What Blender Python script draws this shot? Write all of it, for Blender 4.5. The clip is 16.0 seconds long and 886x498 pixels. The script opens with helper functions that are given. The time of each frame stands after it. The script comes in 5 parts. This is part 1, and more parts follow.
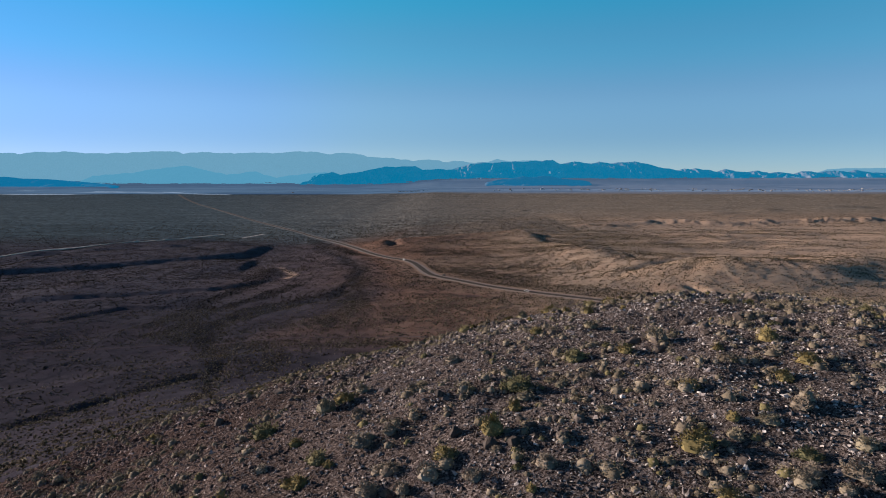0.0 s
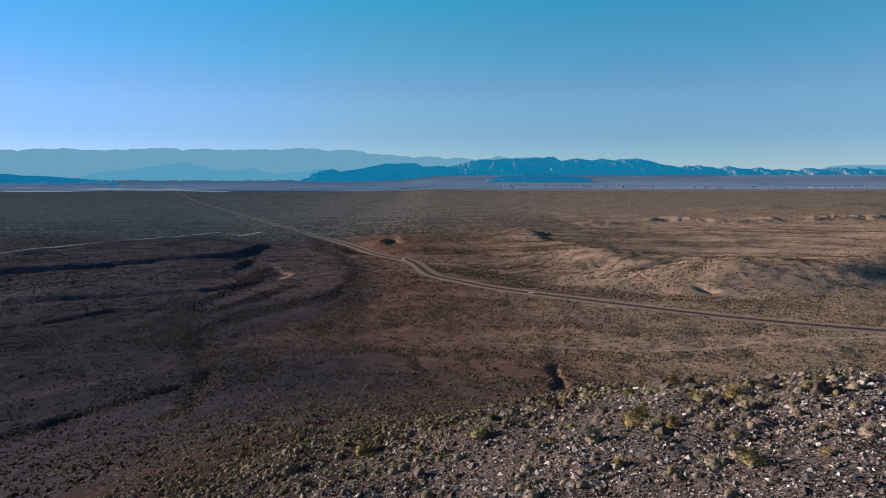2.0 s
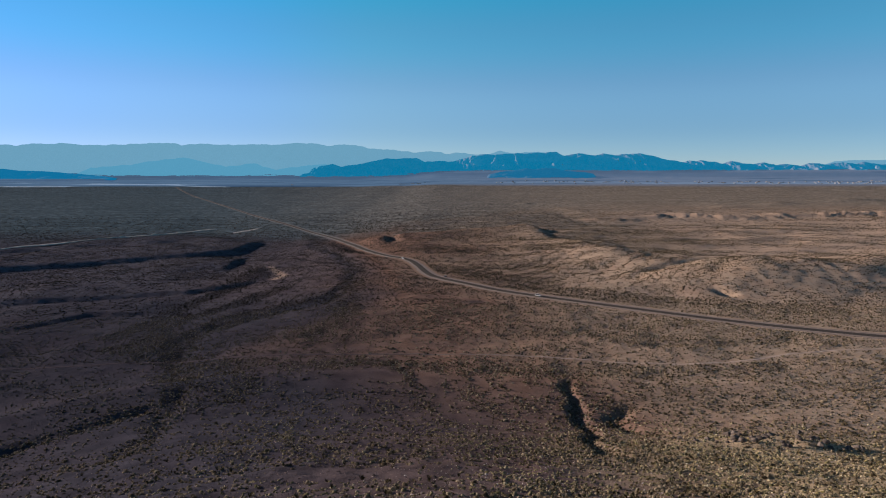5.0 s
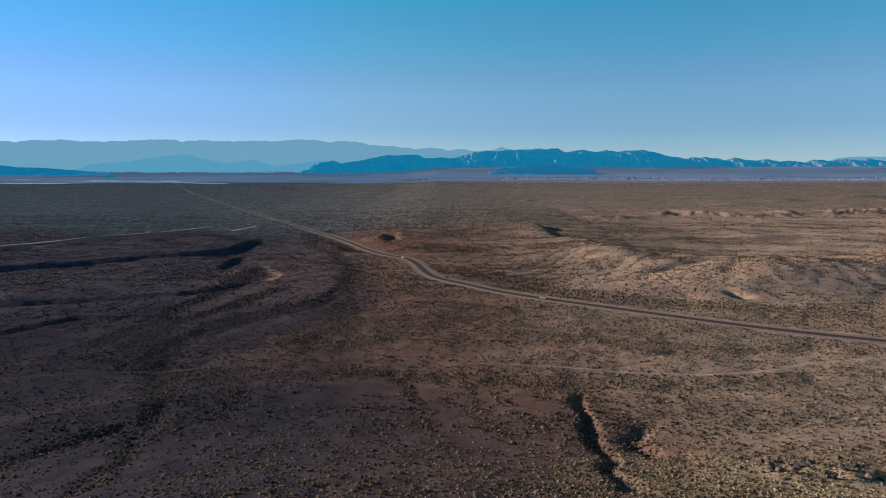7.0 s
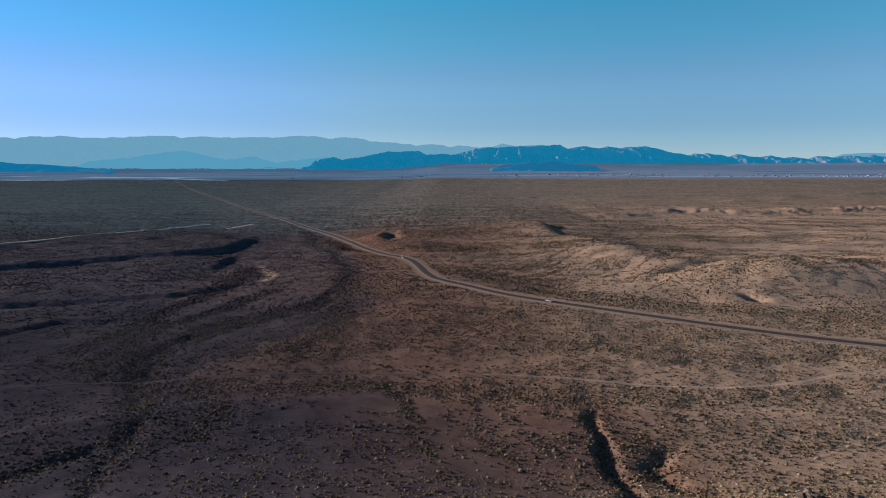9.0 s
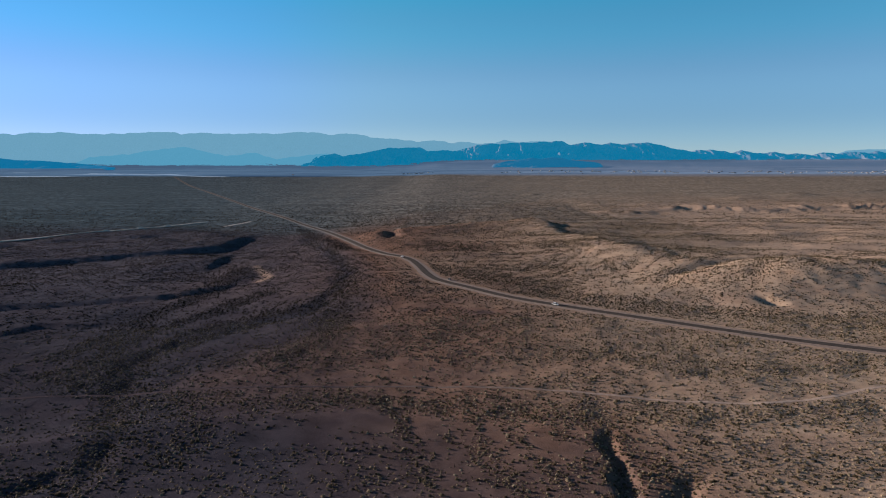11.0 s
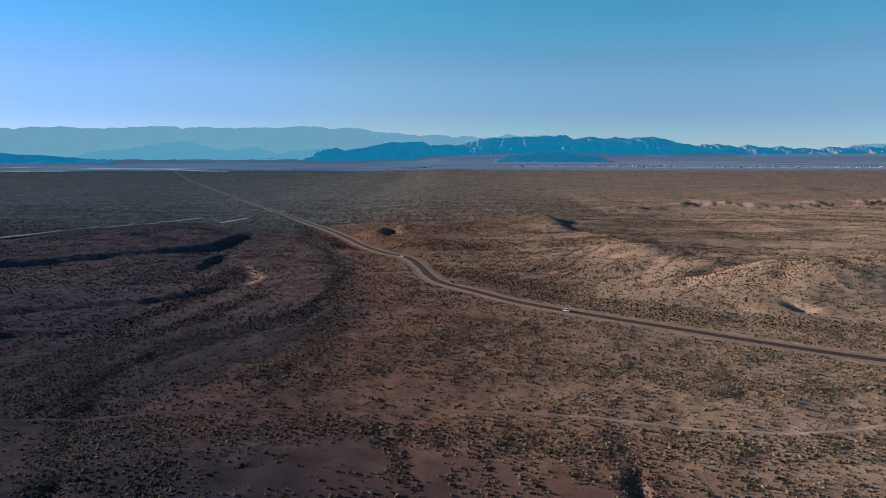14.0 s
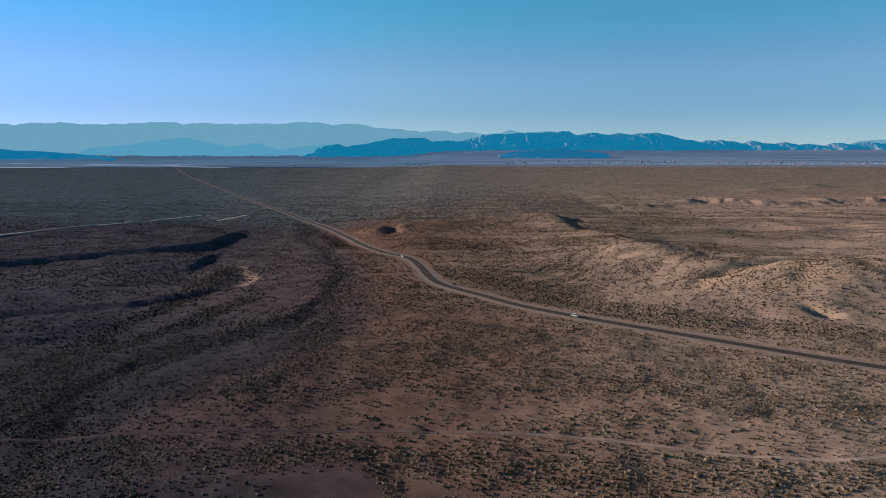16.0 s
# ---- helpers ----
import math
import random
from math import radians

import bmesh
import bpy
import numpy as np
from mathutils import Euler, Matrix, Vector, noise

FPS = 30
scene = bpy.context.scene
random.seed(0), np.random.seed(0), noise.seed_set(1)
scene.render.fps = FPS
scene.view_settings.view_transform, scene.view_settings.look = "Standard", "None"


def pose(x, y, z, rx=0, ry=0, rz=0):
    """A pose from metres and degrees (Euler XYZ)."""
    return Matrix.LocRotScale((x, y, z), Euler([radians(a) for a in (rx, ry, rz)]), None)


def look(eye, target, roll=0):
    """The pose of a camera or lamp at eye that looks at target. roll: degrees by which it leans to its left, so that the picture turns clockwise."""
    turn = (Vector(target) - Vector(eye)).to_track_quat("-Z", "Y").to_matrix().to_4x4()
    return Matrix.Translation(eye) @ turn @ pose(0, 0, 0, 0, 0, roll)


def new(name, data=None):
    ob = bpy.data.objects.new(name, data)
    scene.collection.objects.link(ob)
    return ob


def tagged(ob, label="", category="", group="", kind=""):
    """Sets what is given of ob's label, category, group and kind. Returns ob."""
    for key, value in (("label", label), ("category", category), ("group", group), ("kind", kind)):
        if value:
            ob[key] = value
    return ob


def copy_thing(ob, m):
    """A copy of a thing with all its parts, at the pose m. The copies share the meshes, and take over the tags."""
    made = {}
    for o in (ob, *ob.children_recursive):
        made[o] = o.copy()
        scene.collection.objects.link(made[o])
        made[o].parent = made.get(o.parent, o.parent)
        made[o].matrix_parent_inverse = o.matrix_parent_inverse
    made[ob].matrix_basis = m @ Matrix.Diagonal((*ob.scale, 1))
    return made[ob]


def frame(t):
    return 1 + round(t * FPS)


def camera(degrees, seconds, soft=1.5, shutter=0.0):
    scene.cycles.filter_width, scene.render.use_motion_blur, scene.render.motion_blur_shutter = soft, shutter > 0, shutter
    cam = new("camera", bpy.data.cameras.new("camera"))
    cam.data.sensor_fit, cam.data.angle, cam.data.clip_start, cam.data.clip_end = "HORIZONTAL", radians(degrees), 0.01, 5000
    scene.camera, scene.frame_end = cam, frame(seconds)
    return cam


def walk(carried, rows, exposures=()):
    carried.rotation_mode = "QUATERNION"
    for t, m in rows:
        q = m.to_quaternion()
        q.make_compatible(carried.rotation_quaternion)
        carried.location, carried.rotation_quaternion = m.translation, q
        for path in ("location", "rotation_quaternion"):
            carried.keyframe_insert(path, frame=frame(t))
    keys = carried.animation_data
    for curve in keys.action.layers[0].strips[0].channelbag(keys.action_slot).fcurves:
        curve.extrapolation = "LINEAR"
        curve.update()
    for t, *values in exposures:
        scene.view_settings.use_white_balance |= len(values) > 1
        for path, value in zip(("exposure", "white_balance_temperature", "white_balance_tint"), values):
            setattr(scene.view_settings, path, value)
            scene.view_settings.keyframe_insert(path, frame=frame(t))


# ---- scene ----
cam = camera(71, 16.0, soft=1.0)
PATH = [
    (0, (0.00, 0.60, 110.00), (-0.180, 100.600, 98.630)),
    (1, (0.00, 12.66, 110.00), (-0.219, 112.660, 98.383)),
    (2, (0.00, 24.72, 110.00), (-0.267, 124.720, 98.131)),
    (3, (0.00, 36.78, 110.00), (-0.323, 136.780, 97.875)),
    (4, (0.00, 48.84, 110.00), (-0.387, 148.840, 97.614)),
    (5, (0.00, 60.90, 110.00), (-0.460, 160.900, 97.349)),
    (6, (0.00, 72.96, 110.00), (-0.541, 172.960, 97.079)),
    (7, (0.00, 85.02, 110.00), (-0.631, 185.020, 96.805)),
    (8, (0.00, 97.08, 110.00), (-0.729, 197.080, 96.526)),
    (9, (0.00, 109.14, 110.00), (-0.835, 209.140, 96.243)),
    (10, (0.00, 121.20, 110.00), (-0.950, 221.200, 95.955)),
    (11, (0.00, 133.26, 110.00), (-1.073, 233.260, 95.663)),
    (12, (0.00, 145.32, 110.00), (-1.205, 245.320, 95.366)),
    (13, (0.00, 157.38, 110.00), (-1.345, 257.380, 95.065)),
    (14, (0.00, 169.44, 110.00), (-1.493, 269.440, 94.759)),
    (15, (0.00, 181.50, 110.00), (-1.650, 281.500, 94.449)),
    (16, (0.00, 193.56, 110.00), (-1.815, 293.560, 94.134)),
]
walk(cam, [(t, look(eye, target)) for t, eye, target in PATH])

# ---- light ----
scene.view_settings.exposure = 0.7
SUN_SIDE, SUN_UP = 70.0, 11.0          # degrees to the left of the line of flight; above the horizon
sun_dir = Vector((-math.sin(radians(SUN_SIDE)) * math.cos(radians(SUN_UP)),
                  math.cos(radians(SUN_SIDE)) * math.cos(radians(SUN_UP)), math.sin(radians(SUN_UP))))
sun_data = bpy.data.lights.new("sun", "SUN")
sun_data.energy, sun_data.angle, sun_data.color = 5.5, radians(0.53), (1.0, 0.815, 0.675)
sun = new("sun", sun_data)
sun.matrix_world = look(sun_dir * 400 + Vector((0, 0, 300)), (0, 0, 300))

world = bpy.data.worlds.new("world")
scene.world = world
world.use_nodes = True
wn = world.node_tree
wn.nodes.clear()
w_out = wn.nodes.new("ShaderNodeOutputWorld")
w_bg = wn.nodes.new("ShaderNodeBackground")
w_sky = wn.nodes.new("ShaderNodeTexSky")
w_sky.sky_type, w_sky.sun_disc = "NISHITA", False
w_sky.sun_elevation, w_sky.sun_rotation = radians(SUN_UP + 3), radians(-SUN_SIDE)
w_sky.altitude, w_sky.air_density, w_sky.dust_density, w_sky.ozone_density = 900, 0.6, 0.05, 3.0
w_bg.inputs[1].default_value = 0.0715
w_split, w_join = wn.nodes.new("ShaderNodeSeparateColor"), wn.nodes.new("ShaderNodeCombineColor")
wn.links.new(w_sky.outputs[0], w_split.inputs[0])
for i, (gain, power) in enumerate(((0.80, 1.06), (1.465, 0.80), (1.77, 0.72))):      # clear deep blue desert sky
    w_pow, w_mul = wn.nodes.new("ShaderNodeMath"), wn.nodes.new("ShaderNodeMath")
    w_pow.operation, w_mul.operation = "POWER", "MULTIPLY"
    w_pow.inputs[1].default_value, w_mul.inputs[1].default_value = power, gain
    wn.links.new(w_split.outputs[i], w_pow.inputs[0])
    wn.links.new(w_pow.outputs[0], w_mul.inputs[0])
    wn.links.new(w_mul.outputs[0], w_join.inputs[i])
# the dusty blue of the low sky, the teal above it and the violet towards the sun
w_way, w_xyz = wn.nodes.new("ShaderNodeTexCoord"), wn.nodes.new("ShaderNodeSeparateXYZ")
wn.links.new(w_way.outputs["Generated"], w_xyz.inputs[0])
w_tint = w_join.outputs[0]
for axis, stops in ((2, ((0.50, (1.0, 0.84, 0.86)), (0.525, (1.04, 0.85, 0.86)), (0.56, (1.36, 1.05, 0.99)), (0.60, (0.98, 1.22, 1.10)), (0.64, (0.56, 1.40, 1.22)), (0.68, (0.85, 0.92, 0.84)), (0.74, (1.2, 0.66, 0.52)), (0.85, (1.25, 0.54, 0.42)))),
                    (0, ((0.20, (0.86, 0.94, 1.20)), (0.33, (0.92, 0.97, 1.13)), (0.46, (1.0, 1.0, 1.0))))):
    w_fit, w_ramp, w_by = wn.nodes.new("ShaderNodeMapRange"), wn.nodes.new("ShaderNodeValToRGB"), wn.nodes.new("ShaderNodeMix")
    w_fit.inputs[1].default_value, w_fit.inputs[2].default_value = -1.0, 1.0
    wn.links.new(w_xyz.outputs[axis], w_fit.inputs[0])
    wn.links.new(w_fit.outputs[0], w_ramp.inputs[0])
    while len(w_ramp.color_ramp.elements) < len(stops):
        w_ramp.color_ramp.elements.new(0.5)
    for el, (p, c) in zip(w_ramp.color_ramp.elements, stops):
        el.position, el.color = p, (*c, 1)
    w_ramp.color_ramp.interpolation = "EASE"
    w_by.data_type, w_by.blend_type = "RGBA", "MULTIPLY"
    w_by.inputs[0].default_value = 1.0
    wn.links.new(w_tint, w_by.inputs[6])
    wn.links.new(w_ramp.outputs[0], w_by.inputs[7])
    w_tint = w_by.outputs[2]
wn.links.new(w_tint, w_bg.inputs[0])
wn.links.new(w_bg.outputs[0], w_out.inputs[0])


# ---- materials ----
class Mat:
    """A small builder for node materials."""

    def __init__(self, name, rough=0.9, spec=0.2):
        self.m = bpy.data.materials.new(name)
        self.m.use_nodes = True
        self.t = self.m.node_tree
        self.b = self.t.nodes["Principled BSDF"]
        self.b.inputs["Roughness"].default_value = rough
        self.b.inputs["Specular IOR Level"].default_value = spec

    def n(self, kind, **values):
        node = self.t.nodes.new(kind)
        for key, value in values.items():
            setattr(node, key, value)
        return node

    def l(self, a, b):
        self.t.links.new(a, b)

    def pos(self):
        return self.n("ShaderNodeNewGeometry").outputs["Position"]

    def noise(self, scale, detail=4.0, vec=None, rough=0.55):
        node = self.n("ShaderNodeTexNoise")
        node.inputs["Scale"].default_value = scale
        node.inputs["Detail"].default_value = detail
        node.inputs["Roughness"].default_value = rough
        self.l(vec if vec is not None else self.pos(), node.inputs["Vector"])
        return node.outputs["Fac"]

    def ramp(self, fac, stops):
        node = self.n("ShaderNodeValToRGB")
        els = node.color_ramp.elements
        while len(els) < len(stops):
            els.new(0.5)
        for el, (p, c) in zip(els, stops):
            el.position, el.color = p, (*c, 1) if len(c) == 3 else c
        self.l(fac, node.inputs[0])
        return node.outputs[0]

    def span(self, fac, a, b, c=0.0, d=1.0):
        node = self.n("ShaderNodeMapRange")
        node.clamp = True
        for i, v in zip((1, 2, 3, 4), (a, b, c, d)):
            node.inputs[i].default_value = v
        self.l(fac, node.inputs[0])
        return node.outputs[0]

    def mix(self, fac, a, b, kind="MIX"):
        node = self.n("ShaderNodeMix", data_type="RGBA", blend_type=kind)
        for sock, v in ((node.inputs[0], fac), (node.inputs[6], a), (node.inputs[7], b)):
            if isinstance(v, (int, float)):
                sock.default_value = v
            elif isinstance(v, tuple):
                sock.default_value = (*v, 1)
            else:
                self.l(v, sock)
        return node.outputs[2]

    def times(self, a, b):
        node = self.n("ShaderNodeMath", operation="MULTIPLY")
        for sock, v in zip(node.inputs, (a, b)):
            if isinstance(v, (int, float)):
                sock.default_value = v
            else:
                self.l(v, sock)
        return node.outputs[0]

    def bump(self, height, strength, distance):
        node = self.n("ShaderNodeBump")
        node.inputs["Strength"].default_value = strength
        node.inputs["Distance"].default_value = distance
        self.l(height, node.inputs["Height"])
        self.l(node.outputs[0], self.b.inputs["Normal"])

    def color(self, c):
        if isinstance(c, tuple):
            self.b.inputs["Base Color"].default_value = (*c, 1)
        else:
            self.l(c, self.b.inputs["Base Color"])
        return self.m


def island_material(name, stops, rough=0.9, grain=6.0, depth=0.4):
    """Colour by piece, with grain over it."""
    k = Mat(name, rough, 0.05)
    isl = k.n("ShaderNodeNewGeometry").outputs["Random Per Island"]
    c = k.ramp(isl, stops)
    g = k.noise(grain, 5)
    c = k.mix(1.0, c, k.ramp(g, [(0.25, (1 - depth,) * 3), (0.75, (1 + depth,) * 3)]), "MULTIPLY")
    k.bump(g, 0.6, 0.05)
    return k.color(c)


def random_material(name, stops, rough=0.9, grain=6.0, depth=0.4, bump=0.05):
    """Colour by object, with grain over it."""
    k = Mat(name, rough)
    c = k.ramp(k.n("ShaderNodeObjectInfo").outputs["Random"], stops)
    g = k.noise(grain, 5)
    c = k.mix(1.0, c, k.ramp(g, [(0.25, (1 - depth,) * 3), (0.75, (1 + depth,) * 3)]), "MULTIPLY")
    k.bump(g, 0.7, bump)
    return k.color(c)


def soil_material():
    k = Mat("desert_soil", 1.0, 0.0)
    att = k.n("ShaderNodeAttribute", attribute_name="soil")
    sep = k.n("ShaderNodeSeparateColor")
    k.l(att.outputs["Color"], sep.inputs[0])
    tan, rock, pale = sep.outputs
    att2 = k.n("ShaderNodeAttribute", attribute_name="far")
    sep2 = k.n("ShaderNodeSeparateColor")
    k.l(att2.outputs["Color"], sep2.inputs[0])
    olive, lilac, salt = sep2.outputs
    big, mid, fine = k.noise(0.012, 5), k.noise(0.11, 6), k.noise(2.2, 6)
    where = k.n("ShaderNodeSeparateXYZ")
    k.l(k.pos(), where.inputs[0])
    bench = k.span(where.outputs[1], 480, 760)
    # dark: purple-grey soil of the left, toned down further for its backlit dimness
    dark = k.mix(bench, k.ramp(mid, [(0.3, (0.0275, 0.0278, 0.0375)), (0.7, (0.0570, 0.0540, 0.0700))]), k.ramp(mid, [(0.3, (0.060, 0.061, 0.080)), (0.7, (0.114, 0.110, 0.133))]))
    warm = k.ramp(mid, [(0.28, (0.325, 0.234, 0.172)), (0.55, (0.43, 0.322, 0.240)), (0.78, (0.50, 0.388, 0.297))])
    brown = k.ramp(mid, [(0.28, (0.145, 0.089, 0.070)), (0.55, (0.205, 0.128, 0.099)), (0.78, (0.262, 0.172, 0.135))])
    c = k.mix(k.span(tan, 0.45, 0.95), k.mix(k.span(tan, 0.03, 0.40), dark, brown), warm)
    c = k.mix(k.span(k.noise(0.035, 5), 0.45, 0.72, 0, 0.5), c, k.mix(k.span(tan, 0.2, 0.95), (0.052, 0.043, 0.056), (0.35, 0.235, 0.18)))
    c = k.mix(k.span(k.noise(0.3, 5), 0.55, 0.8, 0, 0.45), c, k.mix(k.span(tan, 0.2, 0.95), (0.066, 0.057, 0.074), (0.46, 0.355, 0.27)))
    rust = k.mix(k.span(big, 0.52, 0.72, 0, 0.28), c, (0.36, 0.22, 0.15))
    c = k.mix(k.span(tan, 0.3, 0.95), c, rust)
    grassy = k.times(k.span(where.outputs[0], 25, 95), k.times(k.span(where.outputs[1], 120, 200), k.span(where.outputs[1], 300, 255)))
    c = k.mix(k.times(grassy, k.span(mid, 0.3, 0.6, 0.3, 0.7)), c, (0.41, 0.33, 0.205))
    cells = []
    for scale in (11.0, 27.0):
        vor = k.n("ShaderNodeTexVoronoi", distance="CHEBYCHEV")
        vor.inputs["Scale"].default_value = scale
        k.l(k.pos(), vor.inputs["Vector"])
        one = k.n("ShaderNodeSeparateColor")
        k.l(vor.outputs["Color"], one.inputs[0])
        cells.append((one.outputs[0], one.outputs[1]))
    chip = [(0.0, (0.016, 0.013, 0.0125)), (0.45, (0.108, 0.093, 0.091)), (0.75, (0.245, 0.214, 0.208)), (1.0, (0.38, 0.345, 0.33))]
    gravel = k.mix(k.span(cells[0][1], 0.45, 0.55), k.ramp(cells[0][0], chip), k.ramp(cells[1][0], chip))
    gravel = k.mix(k.span(mid, 0.35, 0.65, 0.0, 0.22), gravel, (0.12, 0.098, 0.086))
    # gravel colour multiplied down on the left slope, standing in for dimmer light
    dim_gravel = k.mix(1.0, gravel, (0.36, 0.30, 0.30), "MULTIPLY")
    c = k.mix(rock, c, k.mix(k.span(tan, 0.02, 0.35), dim_gravel, gravel))
    scrub = k.ramp(k.noise(0.05, 8, rough=0.7), [(0.35, (0.034, 0.031, 0.028)), (0.65, (0.074, 0.066, 0.058))])
    lines = k.n("ShaderNodeMapping")
    lines.inputs["Scale"].default_value = (0.004, 0.03, 0.0)
    k.l(k.pos(), lines.inputs[0])
    scrub = k.mix(1.0, scrub, k.ramp(k.noise(1.0, 6, lines.outputs[0]), [(0.35, (0.8,) * 3), (0.65, (1.2,) * 3)]), "MULTIPLY")
    # blue multiplier on the left: haze over the far plain put into the scrub colour
    scrub = k.mix(1.0, scrub, k.mix(tan, (1.6, 2.45, 3.3), (5.7, 5.0, 4.35)), "MULTIPLY")
    dots = k.n("ShaderNodeMapping")
    dots.inputs["Scale"].default_value = (0.11, 0.035, 0.0)
    k.l(k.pos(), dots.inputs[0])
    scrub = k.mix(k.span(k.noise(1.0, 4, dots.outputs[0], 0.7), 0.50, 0.62, 0, 0.45), scrub, (0.034, 0.036, 0.036))
    c = k.mix(olive, c, scrub)
    tufts = k.times(k.span(where.outputs[1], 1000, 1450, 0, 0.5), k.span(k.noise(1.0, 4, dots.outputs[0], 0.7), 0.47, 0.60))
    c = k.mix(tufts, c, k.mix(k.span(where.outputs[0], -300, 400), (0.042, 0.050, 0.054), (0.125, 0.104, 0.077)))
    c = k.mix(pale, c, (0.52, 0.37, 0.28))
    stretch = k.n("ShaderNodeMapping")
    stretch.inputs["Scale"].default_value = (0.0022, 0.016, 0.0)
    k.l(k.pos(), stretch.inputs[0])
    # distance haze put into the colours: valley floor, dark strips and salt tinted blue
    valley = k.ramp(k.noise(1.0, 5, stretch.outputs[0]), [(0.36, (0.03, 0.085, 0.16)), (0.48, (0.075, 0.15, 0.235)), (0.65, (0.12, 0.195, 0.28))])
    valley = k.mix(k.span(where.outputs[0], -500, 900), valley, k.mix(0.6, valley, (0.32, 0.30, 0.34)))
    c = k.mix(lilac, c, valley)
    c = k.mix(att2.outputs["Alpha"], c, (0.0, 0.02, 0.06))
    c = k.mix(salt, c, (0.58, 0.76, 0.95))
    grain = k.ramp(fine, [(0.25, (0.78,) * 3), (0.75, (1.2,) * 3)])
    c = k.mix(1.0, c, grain, "MULTIPLY")
    lumps = k.n("ShaderNodeMath", operation="MULTIPLY_ADD")
    k.l(k.times(cells[0][1], rock), lumps.inputs[0])
    lumps.inputs[1].default_value = 0.8
    k.l(fine, lumps.inputs[2])
    k.bump(lumps.outputs[0], 1.0, 0.22)
    k.color(c)
    # haze over the valley floor kilometres away, mixed into the soil as emission, like the ranges
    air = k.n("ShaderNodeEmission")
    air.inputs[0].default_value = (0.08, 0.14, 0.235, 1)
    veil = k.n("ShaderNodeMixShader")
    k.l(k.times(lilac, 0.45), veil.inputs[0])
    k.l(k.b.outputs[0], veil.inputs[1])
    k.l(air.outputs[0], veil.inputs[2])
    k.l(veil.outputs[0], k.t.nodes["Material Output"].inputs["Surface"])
    return k.m


M_SOIL = soil_material()


def dirt_material(name, a, b):
    k = Mat(name, 1.0, 0.0)
    g = k.noise(0.35, 6)
    c = k.ramp(g, [(0.3, a), (0.7, b)])
    k.bump(k.noise(3.0, 4), 0.4, 0.05)
    return k.color(c)




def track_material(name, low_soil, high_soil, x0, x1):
    """Track dirt takes the colour of the soil it crosses, with its painted dimming on the left, a little paler."""
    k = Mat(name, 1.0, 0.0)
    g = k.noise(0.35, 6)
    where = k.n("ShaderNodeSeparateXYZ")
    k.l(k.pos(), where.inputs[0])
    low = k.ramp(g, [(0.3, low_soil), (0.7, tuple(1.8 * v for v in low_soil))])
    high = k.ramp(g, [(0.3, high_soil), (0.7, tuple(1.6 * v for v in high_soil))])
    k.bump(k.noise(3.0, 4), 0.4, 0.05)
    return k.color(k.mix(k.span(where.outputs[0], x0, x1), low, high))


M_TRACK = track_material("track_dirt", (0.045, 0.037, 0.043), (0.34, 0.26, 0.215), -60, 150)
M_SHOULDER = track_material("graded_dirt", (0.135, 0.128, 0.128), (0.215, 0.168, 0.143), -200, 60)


def asphalt_material():
    k = Mat("worn_asphalt", 0.95, 0.03)
    c = k.ramp(k.noise(0.25, 6), [(0.3, (0.052, 0.044, 0.040)), (0.7, (0.088, 0.075, 0.068))])
    c = k.mix(k.span(k.noise(7.0, 4), 0.45, 0.8, 0, 0.3), c, (0.14, 0.125, 0.118))
    k.bump(k.noise(20.0, 3), 0.3, 0.01)
    return k.color(c)


M_ASPHALT = asphalt_material()


def scrub_material(name, tone, shade_tone=1.0):
    """Dry desert scrub that lets some light through: greyer on the low side and darkened there for the dimmer light,
    straw-coloured on the high side.
    """
    k = Mat(name, 1.0, 0.0)
    geo = k.n("ShaderNodeNewGeometry")
    isl = geo.outputs["Random Per Island"]
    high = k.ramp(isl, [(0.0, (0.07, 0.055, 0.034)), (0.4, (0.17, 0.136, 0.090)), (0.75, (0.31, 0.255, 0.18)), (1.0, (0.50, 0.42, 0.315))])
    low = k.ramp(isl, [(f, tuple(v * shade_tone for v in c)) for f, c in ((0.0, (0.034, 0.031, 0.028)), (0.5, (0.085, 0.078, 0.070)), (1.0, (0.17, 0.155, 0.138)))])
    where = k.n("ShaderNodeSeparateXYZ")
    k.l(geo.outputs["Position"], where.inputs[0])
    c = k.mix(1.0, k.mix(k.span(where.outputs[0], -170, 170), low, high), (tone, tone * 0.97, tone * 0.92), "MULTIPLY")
    g = k.noise(5.0, 5)
    c = k.mix(1.0, c, k.ramp(g, [(0.25, (0.6,) * 3), (0.75, (1.4,) * 3)]), "MULTIPLY")
    k.bump(g, 0.6, 0.05)
    k.color(c)
    through_leaf, blend = k.n("ShaderNodeBsdfTranslucent"), k.n("ShaderNodeMixShader")
    k.l(c, through_leaf.inputs[0])
    blend.inputs[0].default_value = 0.45
    k.l(k.b.outputs[0], blend.inputs[1])
    k.l(through_leaf.outputs[0], blend.inputs[2])
    k.l(blend.outputs[0], k.t.nodes["Material Output"].inputs["Surface"])
    return k.m


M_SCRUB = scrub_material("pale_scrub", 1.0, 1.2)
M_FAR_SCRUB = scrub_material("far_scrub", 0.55)


